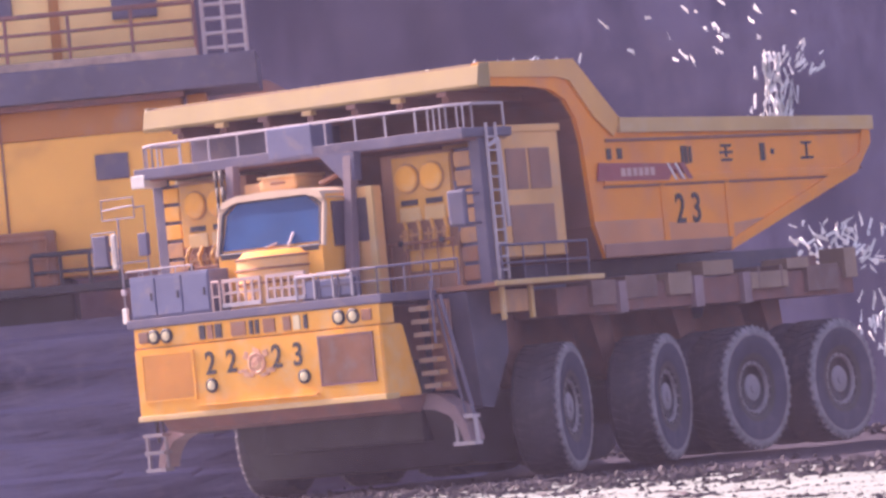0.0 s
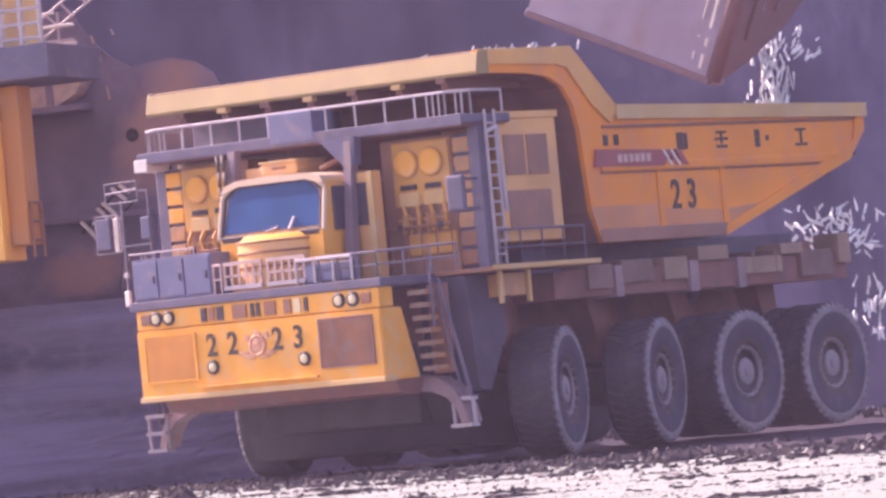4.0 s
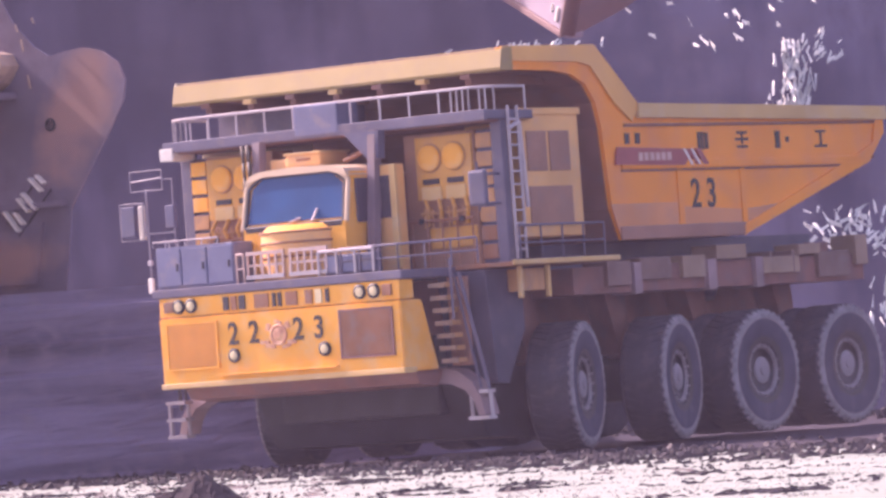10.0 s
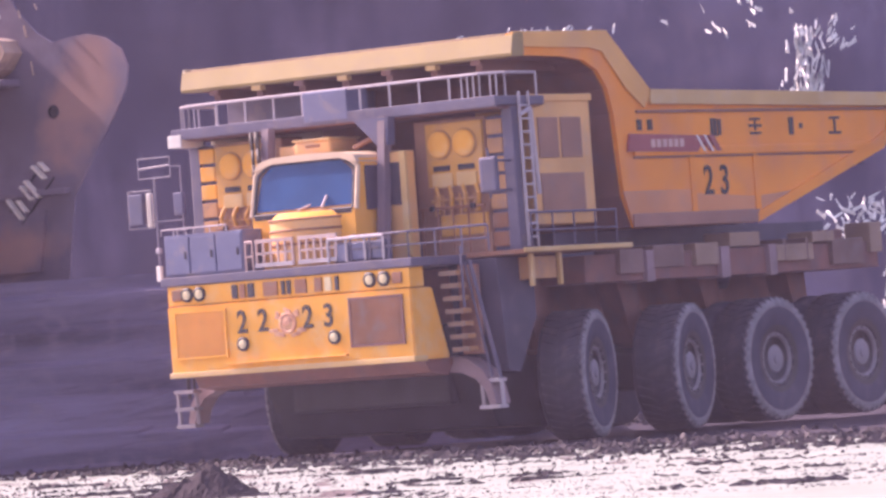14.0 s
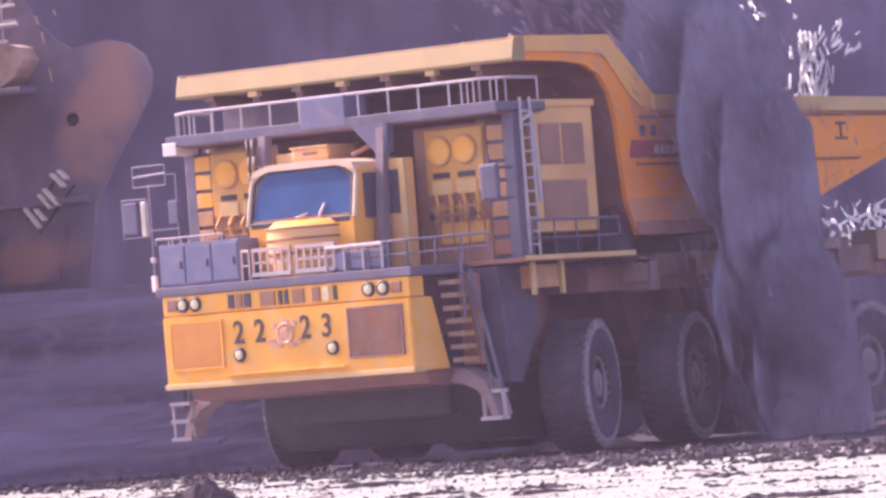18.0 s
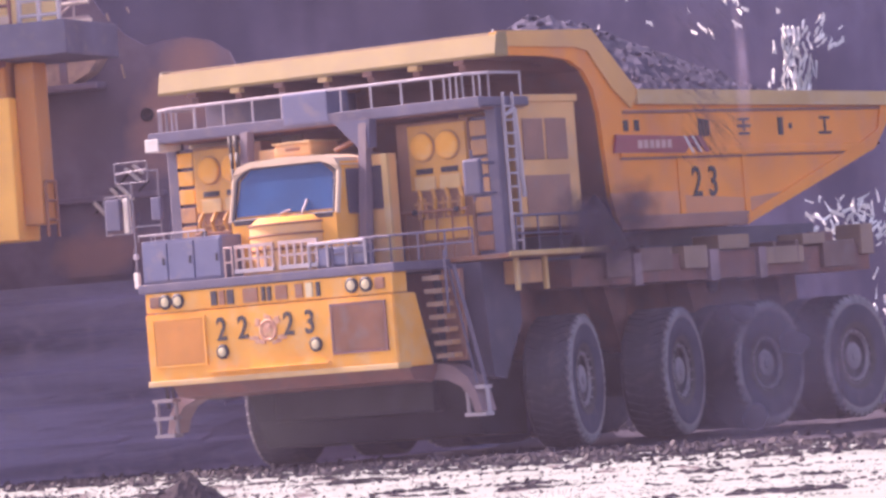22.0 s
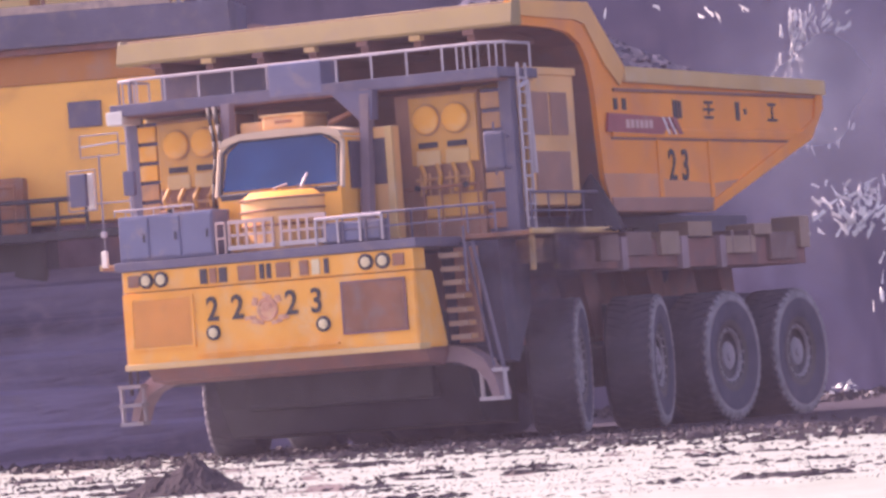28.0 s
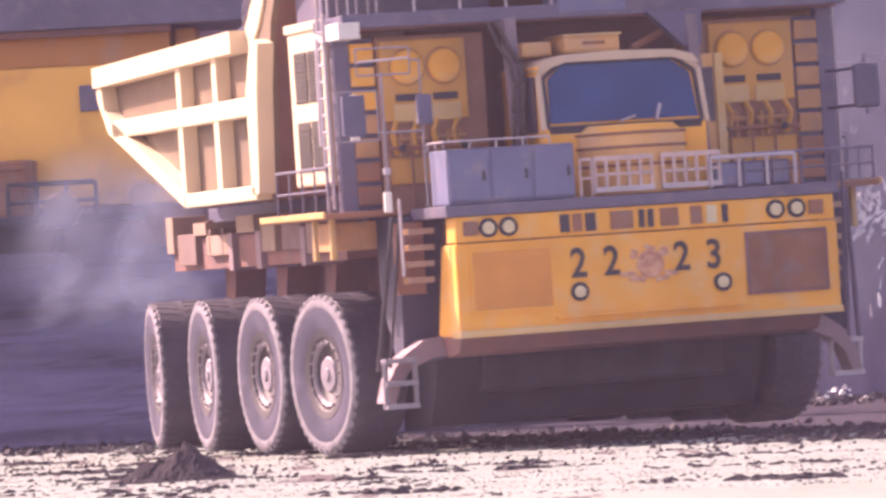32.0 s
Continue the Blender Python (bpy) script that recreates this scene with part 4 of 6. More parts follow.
    for v in top:
        v.co = Vector((-1.05 + (v.co.x + 1.05) * 0.82, 0.08 + (v.co.y - 0.08) * 0.82, 5.30))
    for i in range(n - 1):
        bm.faces.new((lo[i], lo[i + 1], hi[i + 1], hi[i]))
    lid = B()
    low, high = ([lid.verts.new(v.co) for v in src] for src in (hi, top))
    for i in range(n - 1):
        lid.faces.new((low[i], low[i + 1], high[i + 1], high[i]))
    lid.faces.new(high)
    for mesh in (bm, lid):
        bmesh.ops.recalc_face_normals(mesh, faces=mesh.faces[:])
    bmesh.ops.delete(bm, geom=top, context="VERTS")
    nose = part("cab_nose", bm, cabinet_tan, cab, "rounded ochre cab nose", True)
    part("nose_lid", lid, yellow, nose, "pale yellow rounded lid", True)
    for k, z in enumerate((4.62, 4.92, 5.15)):
        bm = B()
        for (x0, y0), (x1, y1) in zip(ring, ring[1:]):
            tube(bm, (x0 + 0.02, y0, z), (x1 + 0.02, y1, z), 0.025, 6)
        part("nose_band", bm, brown, cab, "brown band round the nose")
    for s in (-1, 1):
        part("side_window", box(B(), -2.1, -1.15, s * 1.44 - 0.04, s * 1.44 + 0.05, 5.25, 6.2, 0.02), side_glass, cab, "dark side window")
    pack = one_box("roof_pack", (-2.5, -1.5, -0.72, 0.28, 6.57, 6.86), cabinet_tan, cab, "dusty tan cooler on the cab roof", 0.07)
    part("slot", box(B(), -1.505, -1.49, -0.40, 0.0, 6.70, 6.76, 0.005), brown, pack, "dark slot")
    part("cooler_lid", box(B(), -2.52, -1.46, -0.74, 0.30, 6.85, 6.89, 0.01), bed_rail, pack, "pale dusty lid")
    one_box("roof_pack", (-2.5, -1.8, -1.4, -0.84, 6.56, 6.80), cabinet_tan, cab, "dusty tan roof unit", 0.05)
    part("roof_hose", tube(B(), (-1.9, 0.62, 6.62), (-2.1, 1.3, 6.9), 0.06, 8), brown, cab, "brown hose")
    # dark bent pipes standing between the cab and the cooling pack
    for dy, q in ((0.0, 0.055), (-0.16, 0.04)):
        bm = B()
        way = [(-1.62, -1.86 + dy, 7.16), (-1.5, -1.74 + dy, 6.78), (-1.34, -1.60 + dy, 6.45), (-1.28, -1.56 + dy, 6.1), (-1.26, -1.62 + dy, 5.6), (-1.26, -1.66 + dy, 5.06)]
        for a, b in zip(way, way[1:]):
            tube(bm, a, b, q, 8)
        part("exhaust_pipe", bm, louvre_dark, t, "sooty dark bent pipe", True)
    # second door panel beside the cab
    dr = one_box("cab_door", (-2.0, -1.72, 1.48, 2.16, 4.13, 6.45), cabinet_tan, t, "narrow dusty yellow service door")
    part("door_window", box(B(), -1.74, -1.69, 1.52, 1.98, 5.3, 6.22, 0.01), side_glass, dr, "dark door window")
    part("door_post", box(B(), -1.76, -1.66, 2.0, 2.16, 4.2, 6.45, 0.02), bed_rail, dr, "pale door post")
    # --- columns and upper deck
    for s in (-1, 1):
        part("column", slab(B(), [(-1.28, 4.12), (-1.52, 4.12), (-1.87, 7.22), (-1.63, 7.22)], s * 1.62 - 0.10, s * 1.62 + 0.10), column_mauve, t, "leaning dusty mauve steel column")
        if s > 0:
            bm = slab(B(), [(1.48, 6.6), (1.78, 6.6), (1.82, 7.2), (0.85, 7.2)], 1.62, 1.86)
            k = part("column_gusset", bm, dark_steel, t, "three-cornered dark steel gusset under the deck")
            k.matrix_basis = Matrix.Rotation(math.pi / 2, 4, "Z")
        one_box("corner_post", (-2.7, -2.45, s * 4.36 - 0.14, s * 4.36 + 0.14, 4.1, 7.2), steel, t, "grey-violet corner post")
        # cooling packs with twin round fans
        a, b = sorted((s * 1.85, s * 3.76))
        pk = one_box("cooling_pack", (-3.2, -2.45, a, b, 4.12, 7.05), pack_tan, t, "dusty tan-brown cooling pack")
        a, b = sorted((s * 2.2, s * 3.72))
        part("fan_panel", box(B(), -2.5, -2.38, a, b, 5.62, 6.98, 0.02), panel_ochre, pk, "ochre panel with two round fans")
        for y in (2.60, 3.26):
            k = part("fan_cover", lathe(B(), [(0.29, -0.02), (0.29, 0.07), (0.265, 0.09), (0.1, 0.095)], 0, 28), yellow, pk, "round yellow fan cover", True)
            ring = part("fan_ring", lathe(B(), [(0.315, -0.02), (0.315, 0.03), (0.28, 0.035), (0.28, -0.02)], 0, 28), tan_panel, pk, "tan fan ring", True)
            ring.matrix_basis = F((-2.38, s * y, 6.52)) @ Matrix.Rotation(-math.pi / 2, 4, "Z")
            k.matrix_basis = F((-2.38, s * y, 6.52)) @ Matrix.Rotation(-math.pi / 2, 4, "Z")
            part("slot", box(B(), -2.39, -2.355, s * y - 0.22, s * y + 0.22, 5.95, 6.07, 0.01), dark, pk, "black slot")
            part("duct_plate", box(B(), -2.39, -2.35, s * y - 0.27, s * y + 0.27, 5.60, 5.90, 0.02), bed_rail, pk, "pale duct plate")
            bm = B()
            for q in range(3):
                tube(bm, (-2.33, s * y - 0.2 + 0.2 * q, 5.45), (-2.33, s * y - 0.2 + 0.2 * q, 5.0), 0.03, 6)
            tube(bm, (-2.33, s * y - 0.3, 5.32), (-2.33, s * y + 0.3, 5.32), 0.035, 6)
            part("pipe_cluster", bm, tan_panel, pk)
        part("lower_hatch", box(B(), -2.46, -2.40, *sorted((s * 2.45, s * 3.72)), 4.55, 5.0, 0.02), panel_ochre, pk, "ochre lower hatch")
        bm = B()
        tube(bm, (-2.3, s * 1.95, 5.16), (-2.3, s * 3.74, 5.16), 0.035, 6)
        for q in range(5):
            tube(bm, (-2.3, s * (2.05 + 0.41 * q), 5.16), (-2.3, s * (2.05 + 0.41 * q), 4.14), 0.022, 6)
        part("catwalk_rail", bm, brown, pk, "dark catwalk rail with posts")
        for y in (2.35, 3.45):
            part("valve", tube(B(), (-2.3, s * y, 5.16), (-2.22, s * y, 5.16), 0.06, 10), dark, pk, "small dark valve")
        bm = B()
        for q in range(4):
            y = 2.42 + 0.36 * q
            tube(bm, (-2.36, s * y, 5.62), (-2.30, s * (y + 0.1), 5.40), 0.045, 6)
            tube(bm, (-2.30, s * (y + 0.1), 5.40), (-2.36, s * (y + 0.02), 5.05), 0.045, 6)
        part("hose_run", bm, panel_ochre, pk, "ochre hoses below the ducts")
        lv = one_box("louvre_stack", (-2.9, -2.52, *sorted((s * 3.78, s * 4.24)), 4.16, 7.04), dark_steel, t, "stack of yellow louvre plates")
        for i in range(7):
            part("louvre_plate", box(B(), -2.53, -2.44, *sorted((s * 3.80, s * 4.22)), 4.24 + 0.40 * i, 4.56 + 0.40 * i, 0.015), brown if i < 2 else (tan_panel if s > 0 else (tan_panel if i < 4 else yellow)), lv)
    ud = part("upper_deck", box(B(), -3.6, -1.95, -4.5, 4.55, 7.22, 7.42, 0.03), steel, t, "grey-violet steel upper deck")
    # Plate added under the deck; its brown stands for the underside's shade.
    part("deck_shade_plate", box(B(), -3.55, -2.02, -4.4, 4.45, 7.16, 7.215, 0.01), rust, ud, "red-brown plate added to darken the upper deck's underside")
    part("deck_fascia", box(B(), -1.96, -1.85, -4.5, 4.55, 7.19, 7.43, 0.02), steel, ud)
    railing("upper_railing", t, [(-3.4, -4.45, 7.42), (-2.2, -4.45, 7.42), (-1.93, -4.0, 7.42), (-1.93, 4.1, 7.42), (-2.3, 4.5, 7.42), (-3.4, 4.5, 7.42)], 0.50, rail_white, 0.78, 0.026, mids=0, label="pale guard rail round the upper deck")
    for y in (3.62, 3.78, 3.94, 4.1, 4.26, 4.42, -4.3, -4.15, -4.0, -3.85):
        part("rail_post", tube(B(), (-1.93 if abs(y) < 4.12 else -2.1, y, 7.42), (-1.93 if abs(y) < 4.12 else -2.1, y, 7.92), 0.02, 6), rail_white, ud)
    one_box("deck_locker", (-2.6, -1.84, -0.68, 0.54, 7.26, 7.92), blue_box, t, "slate blue locker on the upper deck", 0.03)
    # Cabinet added to block sun from the canopy's inner edge; lilac boxes stand there.
    one_box("deck_cabinet", (-5.2, -3.62, -4.3, -1.3, 7.40, 8.02), steel, t, "grey-violet cabinet at the back of the upper deck", 0.03)
    one_box("deck_sign", (-2.6, -1.82, -4.58, -4.2, 7.02, 7.3), white_mark, t, "pale corner plate")
    # --- side cabinets with louvres
    for s in (-1, 1):
        a, b = sorted((s * 3.0, s * 4.45))
        cb = one_box("side_cabinet", (-5.35, -3.15, a, b, 4.65, 7.43), cabinet_tan if s > 0 else sunlit_paint, t, "tall yellow side cabinet", 0.04)
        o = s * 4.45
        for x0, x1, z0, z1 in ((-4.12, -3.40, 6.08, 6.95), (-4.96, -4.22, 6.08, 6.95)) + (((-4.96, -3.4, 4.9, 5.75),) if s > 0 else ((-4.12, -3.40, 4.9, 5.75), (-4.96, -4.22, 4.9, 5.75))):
            # Right louvres use a near-black copy to keep sunlit openings dark.
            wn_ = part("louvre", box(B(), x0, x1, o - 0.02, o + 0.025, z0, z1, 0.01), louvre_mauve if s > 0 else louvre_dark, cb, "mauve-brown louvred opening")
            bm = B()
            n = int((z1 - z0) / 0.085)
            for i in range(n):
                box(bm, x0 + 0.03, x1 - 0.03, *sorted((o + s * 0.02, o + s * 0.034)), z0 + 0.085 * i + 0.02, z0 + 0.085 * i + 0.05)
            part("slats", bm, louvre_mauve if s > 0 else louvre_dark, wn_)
        part("cabinet_rim", box(B(), -5.4, -3.1, *sorted((o, o + s * 0.04)), 7.3, 7.45, 0.01), cabinet_tan if s > 0 else sunlit_paint, cb)
        railing("cabinet_railing", t, [(-2.6, s * 4.7, 4.16), (-5.7, s * 4.7, 4.16)], 0.75, steel, 0.8, label="dusty rail along the walkway")
        # upright ladder at the corner
        bm = B()
        for x in (-2.95, -2.62):
            tube(bm, (x, s * 4.6, 4.2), (x, s * 4.6, 7.5), 0.035, 6)
        for i in range(11):
            tube(bm, (-2.95, s * 4.6, 4.4 + 0.28 * i), (-2.62, s * 4.6, 4.4 + 0.28 * i), 0.025, 6)
        part("corner_ladder", bm, rail_white, t, "pale upright rung ladder")
        bm = B()
        tube(bm, (-2.6, s * 4.6, 7.0), (-3.0, s * 4.6, 7.15), 0.05, 6)
        tube(bm, (-3.0, s * 4.6, 7.15), (-3.12, s * 4.6, 5.3), 0.05, 6)
        part("grab_rail", bm, rail_white, t)
    # --- stairs, steps, mud guards
    for s in (-1, 1):
        n_ = 7 if s > 0 else 4
        for i in range(n_):
            x, z = -1.1 - 0.05 * i, 3.74 - 0.27 * i
            k = part("stair_tread", box(B(), x - 0.16, x + 0.16, *sorted((s * 3.42, s * 3.86)), z - 0.05, z + 0.05, 0.01), tan_panel, t, "dusty tan stair tread")
            part("tread_nosing", box(B(), x + 0.15, x + 0.18, *sorted((s * 3.42, s * 3.86)), z - 0.05, z + 0.05), sill_tan, k)
        part("stair_back", box(B(), -1.72, -1.62, *sorted((s * 3.40, s * 3.90)), 2.0 if s > 0 else 2.7, 3.9), bed_under, t, "dusty mauve plate behind the stair")
        bm = B()
        tube(bm, (-1.2, s * 4.05, 4.0), (-1.66, s * 4.32, 1.45), 0.045, 6)
        tube(bm, (-1.2, s * 3.92, 3.95), (-1.62, s * 4.12, 1.5), 0.03, 6)
        part("stair_rail", bm, steel if s > 0 else dark, t, "steel stair rail" if s > 0 else "dark stair rail")
        part("grab_pole", tube(B(), (-1.05, s * 3.95, 4.3), (-1.05, s * 3.95, 3.0), 0.03, 6), rail_white if s < 0 else steel, t, "upright grab pole")
        bm = B()
        x0 = -1.3 if s < 0 else -1.7
        top_ = 1.42 if s > 0 else 1.62
        for y in (3.80, 4.32):
            tube(bm, (x0 + 0.03, s * y, top_), (x0, s * y, 0.84), 0.045, 6)
        for z in (0.86, top_) if s > 0 else (0.86, 1.24, top_):
            box(bm, x0 - 0.13, x0 + 0.15, *sorted((s * 3.78, s * 4.34)), z - 0.04, z + 0.04)
        part("hanging_step", bm, rail_white if s > 0 else bracket_grey, t, "pale hanging step")
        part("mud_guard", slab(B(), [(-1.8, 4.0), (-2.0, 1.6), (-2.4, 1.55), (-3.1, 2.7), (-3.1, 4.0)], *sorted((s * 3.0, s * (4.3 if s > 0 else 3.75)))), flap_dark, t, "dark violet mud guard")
        arc = [(3.1, 1.98), (3.55, 1.92), (3.95, 1.66), (4.18, 1.30), (4.28, 0.92), (4.10, 0.90), (4.0, 1.2), (3.78, 1.46), (3.4, 1.62), (3.1, 1.64)]
        k = part("fender_skirt", slab(B(), [(s * a, z) for a, z in arc], 1.5, 2.0), pink_skirt, t, "curved dusty brown fender skirt")
        k.matrix_basis = Matrix.Rotation(math.pi / 2, 4, "Z")
    # mirrors on brackets
    bm = B()
    for y0, y1, z0, z1 in ((-4.62, -3.70, 6.36, 6.80), (-4.98, -4.30, 5.28, 6.10)):
        for a, b in (((y0, z0), (y1, z0)), ((y1, z0), (y1, z1)), ((y1, z1), (y0, z1)), ((y0, z1), (y0, z0))):
            tube(bm, (-0.80, *a), (-0.80, *b), 0.015, 6)
    tube(bm, (-0.82, -4.2, 4.1), (-0.82, -4.2, 6.4), 0.024, 6)
    tube(bm, (-0.9, -3.5, 4.1), (-0.9, -3.5, 6.6), 0.017, 6)
    tube(bm, (-0.9, -3.5, 6.58), (-0.80, -3.7, 6.58), 0.017, 6)
    tube(bm, (-0.9, -3.5, 5.4), (-0.80, -4.30, 5.4), 0.017, 6)
    mb = part("mirror_bracket", bm, bracket_grey, t, "pale tubular mirror bracket")
    # Arm in white paint that stands for sun on it.
    part("mirror_arm", box(B(), -1.16, -1.08, -4.70, -4.54, 5.28, 6.06, 0.035), white_mark, mb, "mirror arm painted sunlit white")
    part("post_plate", box(B(), -0.86, -0.78, -4.28, -4.15, 4.08, 4.42, 0.02), white_mark, mb, "white plate on the post")
    part("post_clamp", box(B(), -0.86, -0.78, -4.26, -4.14, 4.70, 4.82, 0.02), rail_white, mb)
    part("mirror_arm", tube(B(), (-0.80, -4.6, 6.58), (-0.80, -3.72, 6.62), 0.02, 6), rail_white, mb, "white cross arm")
    part("mirror", box(B(), -0.86, -0.74, -4.92, -4.52, 5.36, 6.04, 0.03), dark_steel, mb, "dark rear-view mirror")
    part("mirror", box(B(), -0.86, -0.74, -3.62, -3.36, 5.5, 6.0, 0.03), dark_steel, mb, "dark rear-view mirror")
    bm = B()
    for z in (5.42, 6.05):
        tube(bm, (-2.5, 4.36, z), (-1.36, 4.52, z), 0.03, 6)
    tube(bm, (-1.36, 4.62, 5.25), (-1.36, 4.62, 6.3), 0.025, 6)
    mb = part("mirror_bracket", bm, dark_steel, t, "dark tubular mirror bracket")
    part("mirror", box(B(), -1.42, -1.29, 4.40, 4.86, 5.36, 6.12, 0.06), dark_steel, mb, "dark rounded rear-view mirror")
    # --- dump body
    out = [(-2.55, 8.76), (-5.95, 8.80), (-7.5, 7.46), (-17.5, 7.33), (-17.35, 6.75), (-16.6, 6.1), (-11.3, 4.50), (-6.6, 4.50), (-6.27, 5.2), (-6.16, 6.2), (-6.08, 7.0), (-5.92, 7.55), (-5.6, 7.95), (-5.1, 8.17), (-4.4, 8.25), (-3.3, 8.27), (-2.55, 8.27)]
    bm = B()
    inner = [(-2.55, 8.74), (-5.9, 8.74), (-7.3, 7.3), (-7.3, 4.9), (-11.3, 4.9), (-17.0, 6.45), (-17.2, 6.2), (-11.3, 4.52), (-6.62, 4.52), (-6.29, 5.2), (-6.18, 6.2), (-6.10, 7.0), (-5.94, 7.55), (-5.62, 7.93), (-5.12, 8.15), (-4.4, 8.23), (-3.3, 8.25), (-2.57, 8.28)]
    n = len(inner)
    for i in range(n):
        (x0, z0), (x1, z1) = inner[i], inner[(i + 1) % n]
        v = [bm.verts.new(p) for p in ((x0, -4.44, z0), (x0, 4.44, z0), (x1, 4.44, z1), (x1, -4.44, z1))]
        bm.faces.new(v)
    bmesh.ops.remove_doubles(bm, verts=bm.verts[:], dist=0.001)
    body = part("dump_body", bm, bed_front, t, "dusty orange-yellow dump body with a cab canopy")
    for s in (-1, 1):
        part("side_plate", slab(B(), out, *sorted((s * 4.44, s * 4.56))), bed_yellow if s > 0 else shaded_panel, body, "dusty orange-yellow side plate" if s > 0 else "tan side plate darkened for shaded recesses")
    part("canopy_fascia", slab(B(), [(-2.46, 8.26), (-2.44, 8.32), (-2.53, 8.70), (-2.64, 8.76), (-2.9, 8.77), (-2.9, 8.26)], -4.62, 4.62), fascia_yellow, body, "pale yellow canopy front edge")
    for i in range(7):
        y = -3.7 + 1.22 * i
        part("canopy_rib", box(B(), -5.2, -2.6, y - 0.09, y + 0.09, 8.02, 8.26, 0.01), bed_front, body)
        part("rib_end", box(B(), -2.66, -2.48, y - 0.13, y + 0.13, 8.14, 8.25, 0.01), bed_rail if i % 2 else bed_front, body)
    for s in (-1, 1):
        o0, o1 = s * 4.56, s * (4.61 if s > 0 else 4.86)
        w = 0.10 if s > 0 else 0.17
        # Right rails and ribs take the paint with sunlight put into it.
        mt = bed_rail if s > 0 else sunlit_paint
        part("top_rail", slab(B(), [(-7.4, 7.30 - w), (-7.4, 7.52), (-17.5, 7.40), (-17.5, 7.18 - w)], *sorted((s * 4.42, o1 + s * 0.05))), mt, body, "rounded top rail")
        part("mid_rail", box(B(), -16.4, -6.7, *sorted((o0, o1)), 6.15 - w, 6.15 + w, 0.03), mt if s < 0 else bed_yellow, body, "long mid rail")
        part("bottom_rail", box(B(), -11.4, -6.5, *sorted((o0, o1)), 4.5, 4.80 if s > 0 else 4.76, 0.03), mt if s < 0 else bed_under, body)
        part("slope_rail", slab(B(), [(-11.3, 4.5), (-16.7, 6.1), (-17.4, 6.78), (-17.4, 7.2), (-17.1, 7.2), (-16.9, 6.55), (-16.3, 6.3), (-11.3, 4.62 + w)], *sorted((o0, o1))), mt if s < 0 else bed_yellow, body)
        part("gooseneck_rail", slab(B(), [(-2.55, 8.78), (-5.95, 8.82), (-7.5, 7.48), (-7.2, 7.12), (-6.55, 7.55), (-5.75, 8.36), (-5.3, 8.44), (-2.55, 8.46)], *sorted((o0, o0 + s * 0.05))), mt if s < 0 else neck_yellow, body, "wide paler rim plate of the canopy neck")
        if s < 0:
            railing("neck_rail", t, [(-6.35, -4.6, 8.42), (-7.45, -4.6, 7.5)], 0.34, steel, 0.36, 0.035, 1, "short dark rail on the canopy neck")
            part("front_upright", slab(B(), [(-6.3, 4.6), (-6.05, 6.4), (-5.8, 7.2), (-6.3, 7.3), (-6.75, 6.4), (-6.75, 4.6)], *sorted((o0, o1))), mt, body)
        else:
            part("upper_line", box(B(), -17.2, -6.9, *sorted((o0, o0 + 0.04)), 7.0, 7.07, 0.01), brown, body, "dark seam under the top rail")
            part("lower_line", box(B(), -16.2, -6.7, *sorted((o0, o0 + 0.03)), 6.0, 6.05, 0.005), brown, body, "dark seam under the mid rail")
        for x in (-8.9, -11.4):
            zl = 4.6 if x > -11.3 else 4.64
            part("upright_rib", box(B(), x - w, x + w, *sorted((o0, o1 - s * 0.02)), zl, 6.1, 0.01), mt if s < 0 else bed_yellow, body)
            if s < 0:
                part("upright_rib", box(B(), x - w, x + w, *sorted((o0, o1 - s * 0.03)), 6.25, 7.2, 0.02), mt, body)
    part("lower_panel", slab(B(), [(-6.5, 4.6), (-6.22, 5.3), (-8.78, 5.3), (-8.78, 4.6)], 4.56, 4.575), bed_pink, body, "lower panel in duller pinkish paint")
    part("lower_panel", slab(B(), [(-9.02, 4.6), (-9.02, 5.2), (-11.28, 5.1), (-11.28, 4.6)], 4.56, 4.575), bed_pink, body, "lower panel in duller pinkish paint")
    part("lower_panel", slab(B(), [(-11.52, 4.7), (-11.52, 5.1), (-12.9, 5.2), (-14.2, 5.5)], 4.56, 4.575), bed_pink, body, "lower panel in duller pinkish paint")
    # left side markings
    m0 = part("stripe", slab(B(), [(-6.45, 6.16), (-6.55, 6.55), (-9.5, 6.48), (-9.1, 6.12)], 4.57, 4.622), maroon, body, "maroon stripe panel")
    for x in (-7.4, -7.62, -7.84, -8.06, -8.28, -8.5):
        part("marking_bar", box(B(), x - 0.08, x + 0.08, 4.62, 4.63, 6.24, 6.42), stripe_mark, m0)
    for x in (-9.55, -9.85):
        part("slash", slab(B(), [(x, 6.13), (x + 0.30, 6.49), (x + 0.10, 6.49), (x - 0.20, 6.13)], 4.57, 4.622), maroon, body)
    for x in (-9.36, -9.66):
        part("slash", slab(B(), [(x, 6.13), (x + 0.30, 6.49), (x + 0.22, 6.49), (x - 0.08, 6.13)], 4.57, 4.626), white_mark, body, "thin white slash")
    # four worn marks, each of plain bars
    marks = {-9.95: ((-0.16, 0, 0.06, 0.20), (-0.02, 0, 0.05, 0.20), (0.13, 0, 0.06, 0.18)),
             -11.5: ((0, 0.17, 0.20, 0.03), (0, 0.02, 0.25, 0.03), (-0.11, -0.15, 0.10, 0.03), (0.11, -0.15, 0.10, 0.03), (0, 0.05, 0.035, 0.14)),
             -13.15: ((-0.20, 0, 0.10, 0.20), (0.20, 0, 0.06, 0.06)),
             -14.75: ((0, 0.17, 0.20, 0.03), (0, -0.17, 0.25, 0.03), (0, 0, 0.04, 0.17))}
